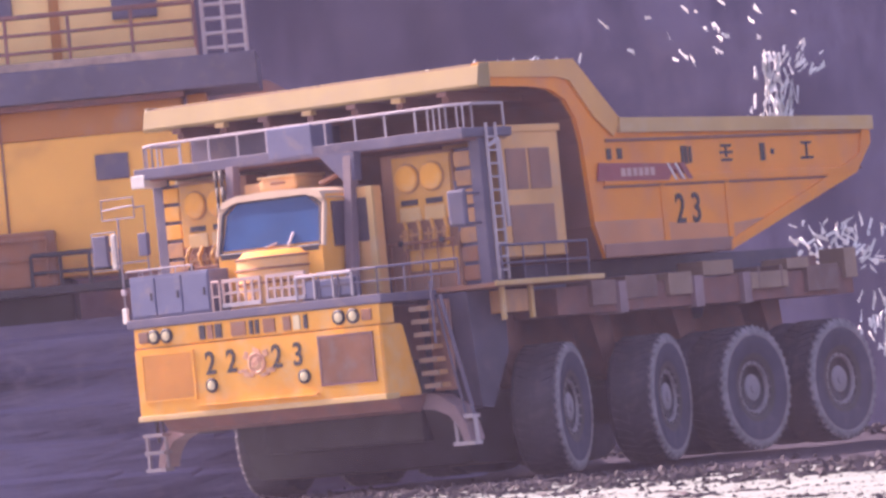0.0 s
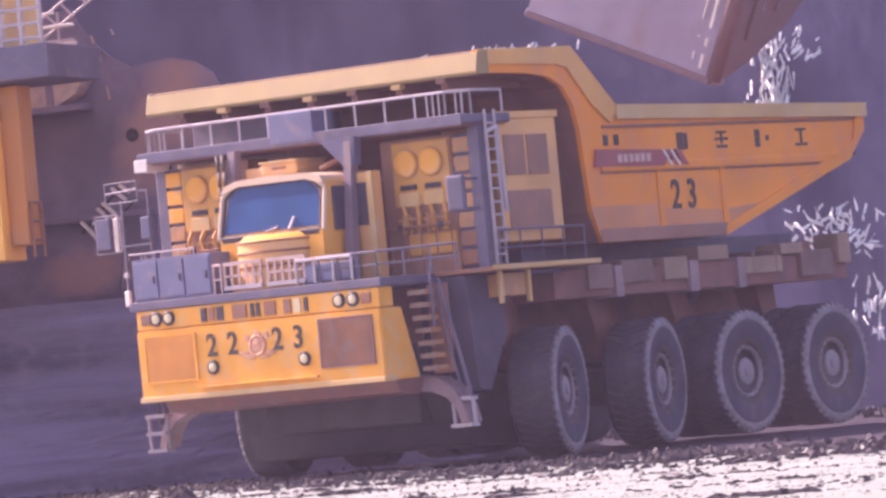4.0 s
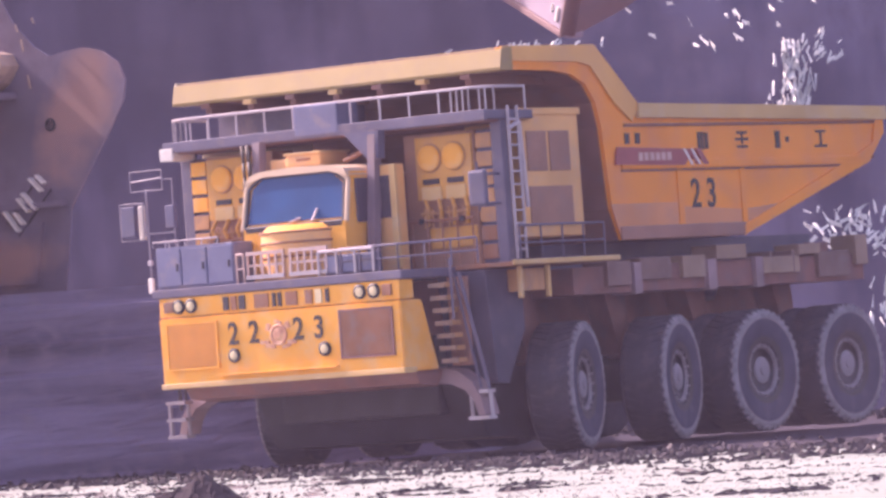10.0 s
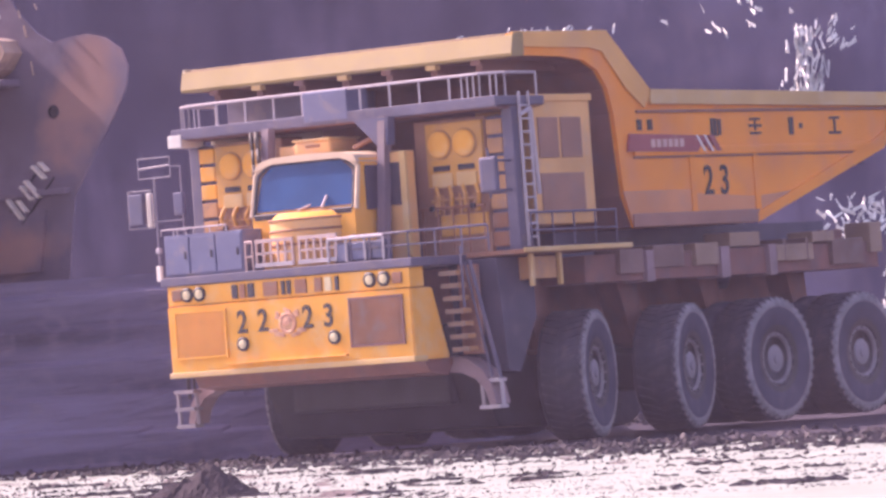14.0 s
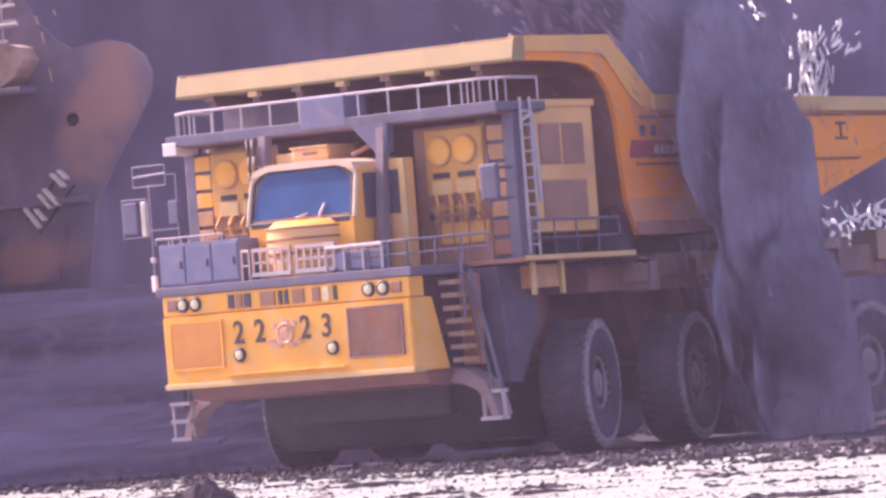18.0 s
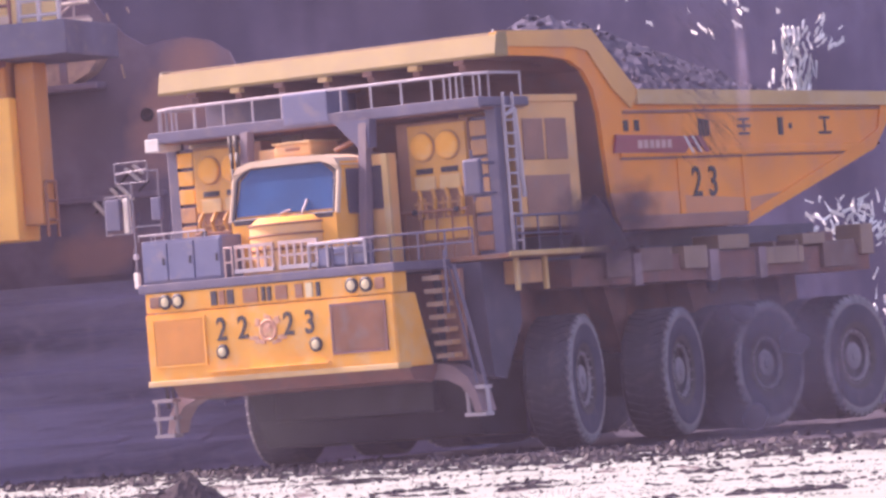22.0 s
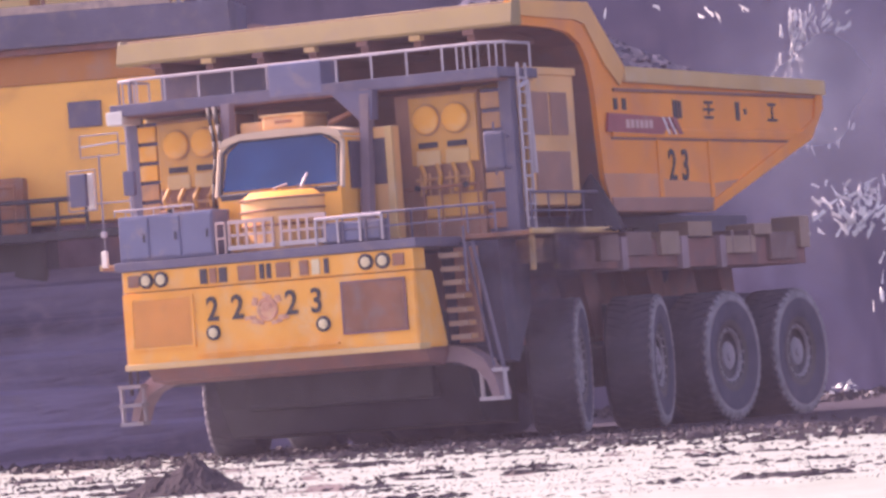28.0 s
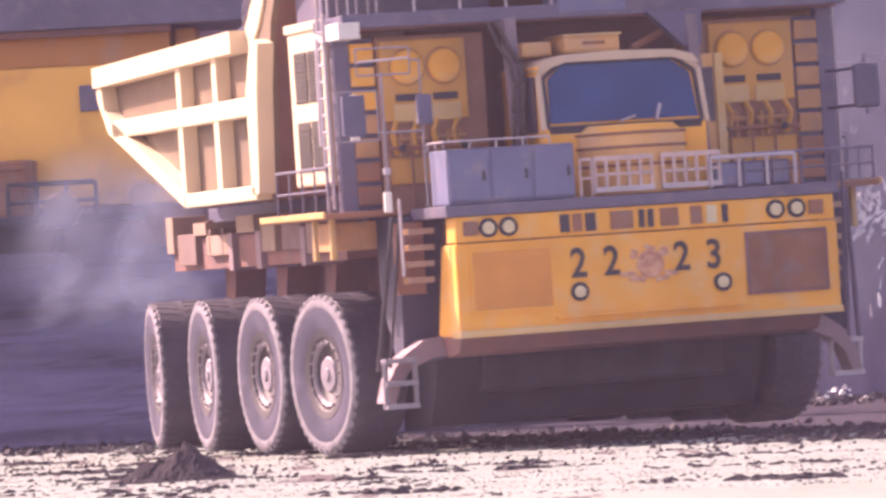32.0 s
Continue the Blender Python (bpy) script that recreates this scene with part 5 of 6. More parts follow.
    for x, bars in marks.items():
        for dx, dz, hw, hh in bars:
            part("marking_bar", box(B(), x - dx - hw, x - dx + hw, 4.56, 4.575, 6.66 + dz - hh, 6.66 + dz + hh), digit_black, body, "worn dark marking bar")
    for x in (-7.0, -7.4):
        part("marking_bar", box(B(), x - 0.09, x + 0.09, 4.56, 4.576, 6.62, 6.86), digit_black, body)
    for x, ch in ((-9.5, "2"), (-10.12, "3")):
        lettering("fleet_digit", ch, 0.92, F((x, 4.58, 5.45)) @ LEFT @ Matrix.Diagonal((0.85, 1, 1, 1)), digit_black, body, "black painted digit")
    # --- chassis
    one_box("frame_rail", (-17.0, -1.2, -1.5, -0.9, 2.6, 3.9), rust, t, "red-brown chassis rail")
    one_box("frame_rail", (-17.0, -1.2, 0.9, 1.5, 2.6, 3.9), rust, t, "red-brown chassis rail")
    for s in (-1, 1):
        out_ = 4.4 if s > 0 else 3.85
        one_box("side_sill", (-16.6, -5.0, *sorted((s * 2.9, s * (out_ - 0.12))), 3.35, 3.95), rust, t, "red-brown side sill")
        for x, w, z0, z1, mt in ((-6.6, 0.9, 3.5, 4.05, sill_brown), (-8.0, 1.2, 3.6, 4.1, sill_brown), (-9.5, 0.9, 3.6, 4.1, sill_tan), (-11.0, 1.2, 3.98, 4.3, sill_tan), (-14.2, 0.9, 4.0, 4.24, sill_tan), (-10.2, 0.35, 3.3, 4.0, pink_skirt), (-7.3, 0.3, 3.3, 4.0, pink_skirt), (-12.1, 0.3, 3.3, 4.0, pink_skirt), (-13.0, 1.5, 3.6, 3.98, sill_tan), (-12.6, 0.12, 3.6, 4.1, sill_brown), (-13.5, 0.12, 3.6, 4.1, sill_brown), (-15.2, 1.3, 3.45, 4.05, sill_brown), (-16.4, 0.5, 3.7, 4.4, sill_tan)):
            part("sill_box", box(B(), x - w / 2, x + w / 2, *sorted((s * (out_ - 0.7), s * out_)), z0, z1, 0.02), mt, t, "dusty box on the side sill")
        part("hoist_cylinder", tube(B(), (-12.4, s * 2.6, 3.2), (-13.6, s * 2.6, 5.2), 0.24, 14), steel, t, "steel hoist cylinder", True)
        for x in AXLES:
            part("suspension_arm", slab(B(), [(x + 0.9, 3.5), (x + 0.35, 2.0), (x - 0.1, 1.9), (x + 0.1, 3.5)], *sorted((s * 2.5, s * 3.1))), rust, t, "red-brown suspension arm")
    # Dark box added to stand for shade between sill and bed.
    one_box("bed_gap_filler", (-16.2, -5.6, -3.1, 3.1, 3.88, 4.52), dark_steel, t, "dark filler added for the shaded gap under the bed")
    one_box("tail_bracket", (-16.8, -15.9, -3.2, 3.2, 3.4, 4.3), rust, t, "red-brown tail bracket")
    # Axle beams are near-black, shade under the truck being in their colour.
    for x in AXLES:
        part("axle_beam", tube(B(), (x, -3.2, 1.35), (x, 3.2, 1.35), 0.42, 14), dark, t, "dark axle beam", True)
    # Two near-black blocks added to fill the shade under the truck.
    part("front_shade_block", slab(B(), [(-2.6, 1.9), (-2.95, 1.0), (-3.3, 0.42), (-4.8, 0.34), (-4.8, 1.9)], -2.95, 2.95), dark, t, "dark block added for the shade under the front axle")
    part("belly_shade_block", box(B(), -16.0, -2.6, -2.2, 2.2, 0.95, 2.7, 0.1), dark, t, "dark block added for the shade under the belly")
    wheels = []
    for i, x in enumerate(AXLES):
        for s in (-1, 1):
            wheels.append((make_wheel(t, x, s, i > 1), i, s))
    # --- coal in the bed
    rnd = random.Random(21)

    def heap(x, y):
        dx = (x + 10.3) / (4.6 if x > -10.3 else 8.6)
        return 7.08 + 2.75 * max(0.0, 1 - math.sqrt(0.012 + dx * dx + (y / 4.7) ** 2))

    me = rough_grid(spread(-16.3, -7.0, 76), spread(-4.4, 4.4, 60), lambda x, y: (x, y, heap(x, y) + 0.09 * fbm(x * 2.2, y * 2.2) + 0.05 * fbm(x * 6, y * 6, 3)))
    me.materials.append(load_coal)
    load = new("coal_load", me)
    load.parent = t
    tagged(load, "heaped load of broken black coal")
    bm = B()
    for _ in range(600):
        x, y = rnd.uniform(-16.0, -7.3), rnd.uniform(-4.2, 4.2)
        lump(bm, (x, y, heap(x, y) + rnd.gauss(0, 0.03)), rnd.uniform(0.04, 0.12), rnd)
    tagged(part("loose_lumps", bm, load_coal, load), kind="stuff")
    # crumbs left on the slope of the canopy neck
    bm = B()
    for _ in range(70):
        k = rnd.random() ** 0.7
        lump(bm, (-5.9 - 1.55 * k, rnd.choice((rnd.uniform(-4.3, 4.3), rnd.uniform(2.5, 4.4))), 8.80 - 1.34 * k), rnd.uniform(0.025, 0.075), rnd)
    tagged(part("neck_crumbs", bm, load_coal, body), "coal crumbs on the canopy neck", kind="stuff")
    # coal spilt between the side cabinet and the bed
    def spill(x, y):
        d = math.hypot(x / 0.75, y / 0.6)
        return (x, y, 1.25 * max(0.0, 1 - d) ** 0.8 + 0.06 * fbm(x * 5, y * 5))

    me = rough_grid(spread(-0.8, 0.8, 24), spread(-0.65, 0.65, 20), spill)
    me.materials.append(coal_lump)
    spilt = new("coal_spill", me)
    spilt.parent = t
    tagged(spilt, "black coal spilt beside the bed")
    return t, wheels, (load, spilt)


truck, truck_wheels, (truck_load, truck_spill) = make_truck()


# ================= electric shovel =================
AX, AY = -18.0, 143.0


def make_shovel():
    s = new("mining_shovel")
    s.matrix_basis = pose(AX, AY, 4.5)
    tagged(s, "giant yellow mining shovel working from the coal bench", "excavator")
    for x in (-4.2, 4.2):
        bm = B()
        slab(bm, [(-6, 0.1), (-6.8, 0.8), (-6.4, 1.5), (6.4, 1.5), (6.8, 0.8), (6, 0.1)], -1.1, 1.1)
        k = part("crawler_track", bm, dark, s, "dark crawler track")
        k.matrix_basis = pose(x, 2, -0.4, 0, 0, 90)
    k = part("turntable", lathe(B(), [(3.4, 0), (3.4, 1.3)], 0, 32), dark, s, "dark turntable")
    k.matrix_basis = pose(0, 0, 0.0, 90, 0, 0)
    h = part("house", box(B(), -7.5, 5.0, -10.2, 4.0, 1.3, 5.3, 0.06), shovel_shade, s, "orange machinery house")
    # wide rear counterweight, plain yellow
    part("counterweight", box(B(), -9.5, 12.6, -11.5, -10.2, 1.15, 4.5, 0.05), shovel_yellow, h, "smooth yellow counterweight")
    part("counterweight_top", box(B(), -9.5, 12.5, -11.4, -10.2, 4.5, 5.35, 0.05), shovel_shade, h, "darker orange upper band")
    part("seam", box(B(), 8.06, 8.12, -11.53, -11.49, 1.2, 5.3), brown, h)
    part("seam", box(B(), 2.4, 2.46, -11.53, -11.49, 1.2, 4.4), shovel_shade, h)
    part("vent", box(B(), 10.3, 11.1, -11.58, -11.48, 3.4, 4.02, 0.03), steel, h, "grey square vent")
    part("lower_box", box(B(), 3.0, 9.2, -12.2, -11.5, 0.95, 2.3, 0.05), brown, h, "brown lower locker")
    railing("catwalk_railing", h, [(-9.5, -12.3, 1.15), (9.0, -12.3, 1.15)], 0.95, brown, 1.3, 0.04, label="brown catwalk rail")
    railing("catwalk_railing", h, [(8.6, -12.3, 0.85), (10.7, -12.3, 0.85)], 0.85, dark, 0.8, 0.05)
    part("catwalk", box(B(), -9.5, 11.8, -12.4, -11.45, 0.75, 0.95, 0.02), dark, h, "dark lower catwalk")
    part("undercarriage_skirt", box(B(), -8.5, 9.5, -11.3, -9.5, -0.2, 1.15, 0.1), dark, h, "dark greasy underbody")
    # upper walkway and upper house
    part("upper_walkway", box(B(), -9.8, 14.4, -12.1, -8.9, 5.35, 6.15, 0.04), steel, h, "grey-violet upper walkway")
    railing("upper_railing", h, [(-9.7, -12.0, 6.15), (13.0, -12.0, 6.15)], 1.3, rust, 1.5, 0.05, 2, "brown upper guard rail")
    part("upper_house", box(B(), -9.3, 12.9, -11.0, -8.9, 6.15, 11.0, 0.05), shovel_cream, h, "yellow upper house painted as lit cream")
    part("upper_vent", box(B(), 11.0, 12.1, -11.15, -10.95, 7.25, 9.4, 0.05), steel, h, "grey upper vent")
    part("upper_window", box(B(), 8.1, 8.6, -11.12, -10.95, 7.5, 9.0, 0.05), steel, h, "grey upper window")
    for x in (-4.0, 0.5, 5.2, 9.6):
        part("house_post", box(B(), x - 0.12, x + 0.12, -11.1, -10.98, 6.2, 11.0, 0.02), shovel_shade, h, "darker orange house post")
    part("kick_plate", box(B(), -9.7, 13.0, -12.06, -12.0, 6.15, 6.35, 0.01), flank_pale, h, "pale kick plate of the walkway")
    part("walkway_soffit", box(B(), -9.6, 12.6, -11.9, -11.5, 5.2, 5.35, 0.02), rust, h, "rusty walkway soffit")
    part("gantry", box(B(), -4, 4, -8.8, 2, 5.3, 9.5, 0.05), shovel_shade, h, "orange gantry house")
    bm = B()
    for x in (13.2, 13.7, 14.2):
        tube(bm, (x, -11.9, 6.15), (x, -11.9, 11.0), 0.06, 6)
    for i in range(12):
        tube(bm, (13.2, -11.9, 6.3 + 0.35 * i), (14.2, -11.9, 6.3 + 0.35 * i), 0.045, 6)
    part("stair_tower", bm, rail_white, h, "pale caged ladder")
    # grimy rear-facing bulkhead beside the counterweight, with a port, a short stair and a dusty landing
    edge = [(6.0, -0.6), (12.6, -0.6), (13.1, 2.2), (13.8, 3.1), (14.5, 4.0), (15.0, 4.7), (15.1, 5.2), (14.9, 5.65), (14.4, 5.98), (13.8, 6.12), (13.2, 6.08), (12.7, 6.0), (12.2, 6.3), (11.6, 6.9), (11.2, 7.6), (6.0, 7.6)]
    bk = part("bulkhead", slab(B(), edge, -3.0, -2.94), flank_brown, h, "grimy brown rear bulkhead")
    port = part("port", lathe(B(), [(0.17, -0.01), (0.17, 0.03), (0.12, 0.04), (0.12, 0.0)], 0, 20), dark, bk, "dark round port")
    port.matrix_basis = pose(12.6, -3.0, 4.3, 0, 0, 180)
    part("bulkhead_ledge", box(B(), 9.0, 13.0, -3.25, -3.0, 2.25, 2.40, 0.03), flank_brown, bk)
    part("bulkhead_panel", slab(B(), [(10.2, 0.4), (11.9, 0.4), (12.2, 1.9), (10.4, 1.7)], -3.12, -3.0), flank_brown, bk, "brown lower panel")
    # White treads: the sun on them is put into the colour.
    for dx, dz, l in ((0.0, 0.0, 0.33), (0.24, 0.06, 0.2), (0.42, 0.38, 0.24), (0.62, 0.46, 0.3), (0.86, 0.86, 0.24), (1.02, 0.98, 0.16)):
        k = part("stair_tread", box(B(), -l, l, -0.12, 0.06, -0.032, 0.032, 0.01), white_mark, bk, "stair tread painted sunlit white")
        k.matrix_basis = pose(11.32 + dx, -3.2, 1.98 + dz, 0, 50 - 8 * dx, 0)
    bm = B()
    for dx in (0.16, -0.2):
        tube(bm, (11.25 + dx, -3.1, 1.75 - dx), (12.4 + dx, -3.1, 2.85 - dx), 0.03, 6)
    part("stringer", bm, dark, bk, "dark stair stringers")
    part("landing", box(B(), 8.4, 11.6, -3.7, -3.0, 5.02, 5.2, 0.05), flank_brown, bk, "grimy landing")
    chest = part("landing_chest", slab(B(), [(8.4, 5.2), (10.9, 5.2), (11.4, 5.45), (11.7, 5.85), (11.55, 6.15), (11.2, 6.26), (8.4, 6.26)], -3.65, -3.0), flank_pale, bk, "dusty khaki rounded chest on the landing")
    part("chest_strap", slab(B(), [(10.62, 5.22), (10.82, 5.22), (10.82, 6.29), (10.62, 6.29)], -3.69, -3.02), flank_brown, chest)
    # Rails are white too, their sunlit look painted in.
    for z, x1, q in ((6.33, 11.2, 0.045), (6.74, 11.55, 0.055), (7.2, 11.5, 0.045), (7.55, 11.0, 0.035)):
        part("landing_rail", tube(B(), (8.4, -3.66, z - 0.05), (x1, -3.6, z), q, 8), white_mark, bk, "landing rail painted sunlit white")
    for x in (8.9, 10.0, 11.1):
        part("rail_post", tube(B(), (x, -3.62, 6.26), (x, -3.62, 7.55), 0.03, 6), rail_white, bk)
    part("toe_board", box(B(), 10.2, 11.5, -3.62, -3.56, 6.66, 6.86, 0.03), rail_white, bk, "pale toe board")
    bm = B()
    for q in (0.0, 0.32):
        tube(bm, (9.9 + q, -3.5, 7.0 - q), (11.9 + q, -3.3, 8.3 - q), 0.035, 6)
    for q in range(6):
        a = q / 5
        tube(bm, (9.9 + 2 * a, -3.5 + 0.2 * a, 7.0 + 1.3 * a), (10.22 + 2 * a, -3.5 + 0.2 * a, 6.68 + 1.3 * a), 0.03, 6)
    part("raking_ladder", bm, rail_white, bk, "pale raking ladder")
    for x, z, l in ((11.9, 6.5, 0.3), (12.05, 5.6, 0.35), (11.75, 6.9, 0.2), (12.3, 7.0, 0.14)):
        part("hose", tube(B(), (x, -3.1, z), (x + 0.06, -3.1, z - l), 0.03, 6), flank_pale, bk, "dusty hanging hose")
    # return of the counterweight: its shaded side is put in as darker orange
    part("counterweight_return", box(B(), 12.6, 13.1, -11.1, -10.3, 1.5, 5.3, 0.05), shovel_shade, h, "return of the counterweight in painted shade orange")
    bm = B()
    for y in (-11.0, -10.4):
        tube(bm, (13.15, y, 1.2), (13.15, y, 2.5), 0.04, 6)
    for z in (1.6, 2.05, 2.5):
        tube(bm, (13.15, -11.0, z), (13.15, -10.4, z), 0.035, 6)
    part("return_ladder", bm, brown, h, "brown rung ladder")
    # boom, kept high over the pit
    bm = slab(B(), [(-1, -0.7), (30, -0.5), (30, 0.5), (14, 1.6), (-1, 0.9)], -0.9, 0.9)
    boom = part("boom", bm, shovel_yellow, s, "yellow box-section boom")
    # dipper: an open steel bucket seen corner on; its lowest corner is the origin
    d = part("dipper", box(B(), -5.6, 0.0, 0.0, 0.5, 0.0, 0.22, 0.06), dipper_grey, s, "worn grey steel dipper")
    k = part("dipper_heel", slab(B(), [(0.0, 0.1), (0.5, 0.2), (1.5, 0.7), (2.6, 1.5), (3.5, 2.6), (4.0, 3.8), (4.0, 5.6), (0.0, 5.6)], 0.0, 0.2), dipper_brown, d, "coal-stained brown heel plate")
    k.matrix_basis = Matrix.Rotation(math.pi / 2, 4, "Z")
    part("dipper_lip", box(B(), -5.6, -5.4, 0.0, 3.9, 2.2, 4.6, 0.05), dipper_grey, d, "worn lip plate")
    part("dipper_cheek", box(B(), -5.5, -0.1, -0.03, 0.13, 0.15, 5.0, 0.03), dipper_grey, d, "worn grey dipper cheek")
    part("dipper_cheek", box(B(), -5.5, -0.1, 3.8, 3.96, 3.9, 5.0, 0.03), dipper_grey, d, "worn grey dipper cheek")
    part("cheek_rib", box(B(), -5.5, -0.1, -0.09, 0.0, 0.0, 0.16, 0.03), dipper_brown, d, "dark lower rib of the cheek")
    part("corner_post", tube(B(), (-0.1, 0.1, 0.1), (-0.1, 0.1, 5.2), 0.2, 14), dipper_brown, d, "rounded corner post", True)
    for z, l in ((0.3, 0.35), (0.85, 0.2), (1.3, 0.9), (2.5, 1.3)):
        part("wear_strip", box(B(), -0.5, -0.40, -0.08, -0.02, z, z + l, 0.02), white_mark, d, "bright scuffed strip")
        part("wear_strip", box(B(), -0.74, -0.69, -0.07, -0.02, z + 0.15, z + l, 0.02), white_mark, d, "bright scuffed strip")
    for y in (0.9, 1.9, 2.9):
        part("heel_rib", box(B(), 0.0, 0.10, y - 0.07, y + 0.07, 0.5 + 0.75 * y, 5.4, 0.03), dipper_brown, d, "upright heel rib")
    for y, z in ((1.3, 1.9), (1.5, 2.2), (2.2, 2.6), (2.4, 3.0), (3.2, 3.4)):
        part("scuff", box(B(), 0.0, 0.03, y, y + 0.05, z, z + 0.9, 0.01), dipper_grey, d, "pale scuff")
    for y in (0.4, 1.5, 2.6, 3.6):
        part("tooth", slab(B(), [(-5.62, 4.5), (-5.38, 4.5), (-5.5, 5.3)], y - 0.16, y + 0.16), white_mark, d, "bright worn tooth")
    part("stick", box(B(), -3.4, -2.2, 0.3, 1.5, 4.6, 13.5, 0.05), shovel_yellow, d, "yellow dipper stick")
    return s, h, boom, d


shovel, shovel_house, shovel_boom, shovel_dipper = make_shovel()

# ================= falling coal and dust =================
coal_pieces = []
coal_stream = material("falling_coal", (0.21, 0.19, 0.275), 0.9, 0, 1.0, 0.25, None, 0, 0.5, 5, islands=0.2)


def puff_shape(seed, squash):
    """The near half of a rounded puff."""
    bm = B()
    bmesh.ops.create_icosphere(bm, subdivisions=4, radius=1.0)
    bmesh.ops.delete(bm, geom=[v for v in bm.verts if v.co.y > 0.12], context="VERTS")
    for v in bm.verts:
        v.co.y = v.co.y * 0.5 + 0.08 * fbm(v.co.x * 2 + seed, v.co.z * 2)
        v.co.z *= squash
    me = bpy.data.meshes.new("dust_puff")
    bm.to_mesh(me)
    bm.free()
    for f in me.polygons:
        f.use_smooth = True
    return me


def coal_clumps():
    """A pouring curtain of coal, in rigid clumps that fall one after the other."""
    rnd = random.Random(31)
    shapes = []
    for k in range(4):
        bm = B()
        for _ in range(900 if k else 1000):
            u, w = rnd.gauss(0, 1.25), rnd.uniform(-2.4, 2.4)
            lump(bm, (u, rnd.gauss(0, 0.35), w), rnd.uniform(0.014, 0.045) * (1 if k else 0.6), rnd, 1.6)
        # the first shape is a thin shower, the rest are dense
        core = bmesh.ops.create_icosphere(bm, subdivisions=4, radius=1.0) if k else {"verts": []}
        for v in core["verts"]:
            q = 1 + 0.16 * fbm(v.co.x * 3.5 + 7 * k, v.co.y * 1.5, v.co.z * 1.2)
            v.co = Vector((v.co.x * 1.95 * q, v.co.y * 0.02, v.co.z * 2.6 * q))
        for f in bm.faces:
            f.smooth = True
        me = bpy.data.meshes.new("coal_clump")
        bm.to_mesh(me)
        bm.free()
        me.materials.append(coal_stream if k else load_coal)
        shapes.append(me)
    veil = puff_shape(77, 0.95)
    veil.materials.append(coal_dust_mat)
    starts = [13.5, 14.6] + [15.35 + 0.13 * i for i in range(19)] + [17.85, 18.1, 18.4, 18.6, 18.75, 18.95, 19.15, 19.4, 19.6, 19.85, 20.1, 20.5, 21.0]
    for i, t0 in enumerate(starts):
        ob = tagged(new("coal_clump", shapes[1 + i % 3 if 15.3 < t0 < 17.8 else 0]), "loose clump of black coal pouring from the dipper", "coal", "pouring coal")
        small = 0.3 if t0 < 15.3 else (0.5 if 17.8 < t0 < 18.2 else (0.17 if t0 > 18.2 else 1.0))
        ob.scale = (small, 1, 0.9 if small < 1 else 1)
        if small == 1 and i % 2:
            coal_pieces.append((ob, t0, rnd.uniform(-0.35, 0.35), small))
            continue
        k = new("dust_veil", veil)
        k.parent = ob
        k.matrix_basis = pose(0, -0.5, 0, 0, 40 * i, 0) @ Matrix.Diagonal((3.4, 1.0, 3.4, 1))
        coal_pieces.append((ob, t0, rnd.uniform(-0.35, 0.35), small))


coal_clumps()
dust_puffs = []


def dust(mat, label, rows, size, count, seed, spread_by=0.6):
    """A cloud of thin rounded puffs that drift together along rows of (seconds, x, y, z)."""
    rnd = random.Random(seed)
    cloud = new("dust_cloud")
    tagged(cloud, label, "dust", kind="stuff")
    for i in range(count):
        me = puff_shape(seed * 13 + i, rnd.uniform(0.7, 0.95))
        me.materials.append(mat)
        ob = new("dust_puff", me)
        ob.parent = cloud
        k = size * rnd.uniform(0.85, 1.45)
        a = 2 * math.pi * i / count + rnd.uniform(-0.4, 0.4)
        q = spread_by * math.sqrt((i + 0.5) / count) * size * 1.9
        ob.matrix_basis = pose(q * math.cos(a), rnd.gauss(0, 0.3) * size, 0.75 * q * math.sin(a), 0, rnd.uniform(0, 360), rnd.uniform(-15, 15)) @ Matrix.Diagonal((k, k, k, 1))
    dust_puffs.append((cloud, rows))


def dust_jet(mat, label, seed):
    """Fines blown off the tail of the bed in a widening plume."""
    cloud = tagged(new("dust_jet"), label, "dust", kind="stuff")
    for i, (x, z, long, tall) in enumerate(((1.5, -0.45, 2.9, 1.1), (4.6, -1.6, 4.8, 2.6))):
        me = puff_shape(seed * 7 + i, 0.8)
        me.materials.append(mat)
        ob = new("dust_puff", me)
        ob.parent = cloud
        ob.matrix_basis = pose(x, 0.3 * i, z, 0, 19, 0) @ Matrix.Diagonal((long, tall, tall, 1))
    return cloud


dust(thin_mat, "thin pale dust drifting off the loaded bed", ((0, 3.2, 124, 5.6), (22.6, 3.2, 124, 5.6), (23.6, 4.3, 117.4, 6.0), (24.2, 4.9, 117.6, 7.2), (24.7, 5.3, 118.5, 8.6), (25.2, 5.9, 120, 9.5), (25.6, 6.6, 122, 9.9), (27.5, 14, 130, 12), (29, 26, 140, 14), (32, 30, 145, 14)), 2.3, 4, 41, 0.35)
dust(veil_mat, "grey-blue dust behind the departing truck", ((0, 12, 150, -14), (25.8, 12, 150, -14), (27.2, 12.4, 146, 6.8), (28, 11.4, 142, 7.2), (29, 11.6, 138, 5.6), (30, 9.6, 134, 4.6), (32, 10.4, 132, 4.6)), 7.0, 2, 42, 0.15)
dust(roll_mat, "thick grey-blue dust rolling up to the face", ((0, 26, 150, -12), (28.0, 22, 148, 5), (28.7, 19.0, 145, 7.0), (29.3, 14.5, 141, 8.0), (30, 9.4, 134, 9.0), (31, 9.4, 131, 9.2), (32, 10.0, 131, 9.0)), 7.4, 2, 47, 0.12)
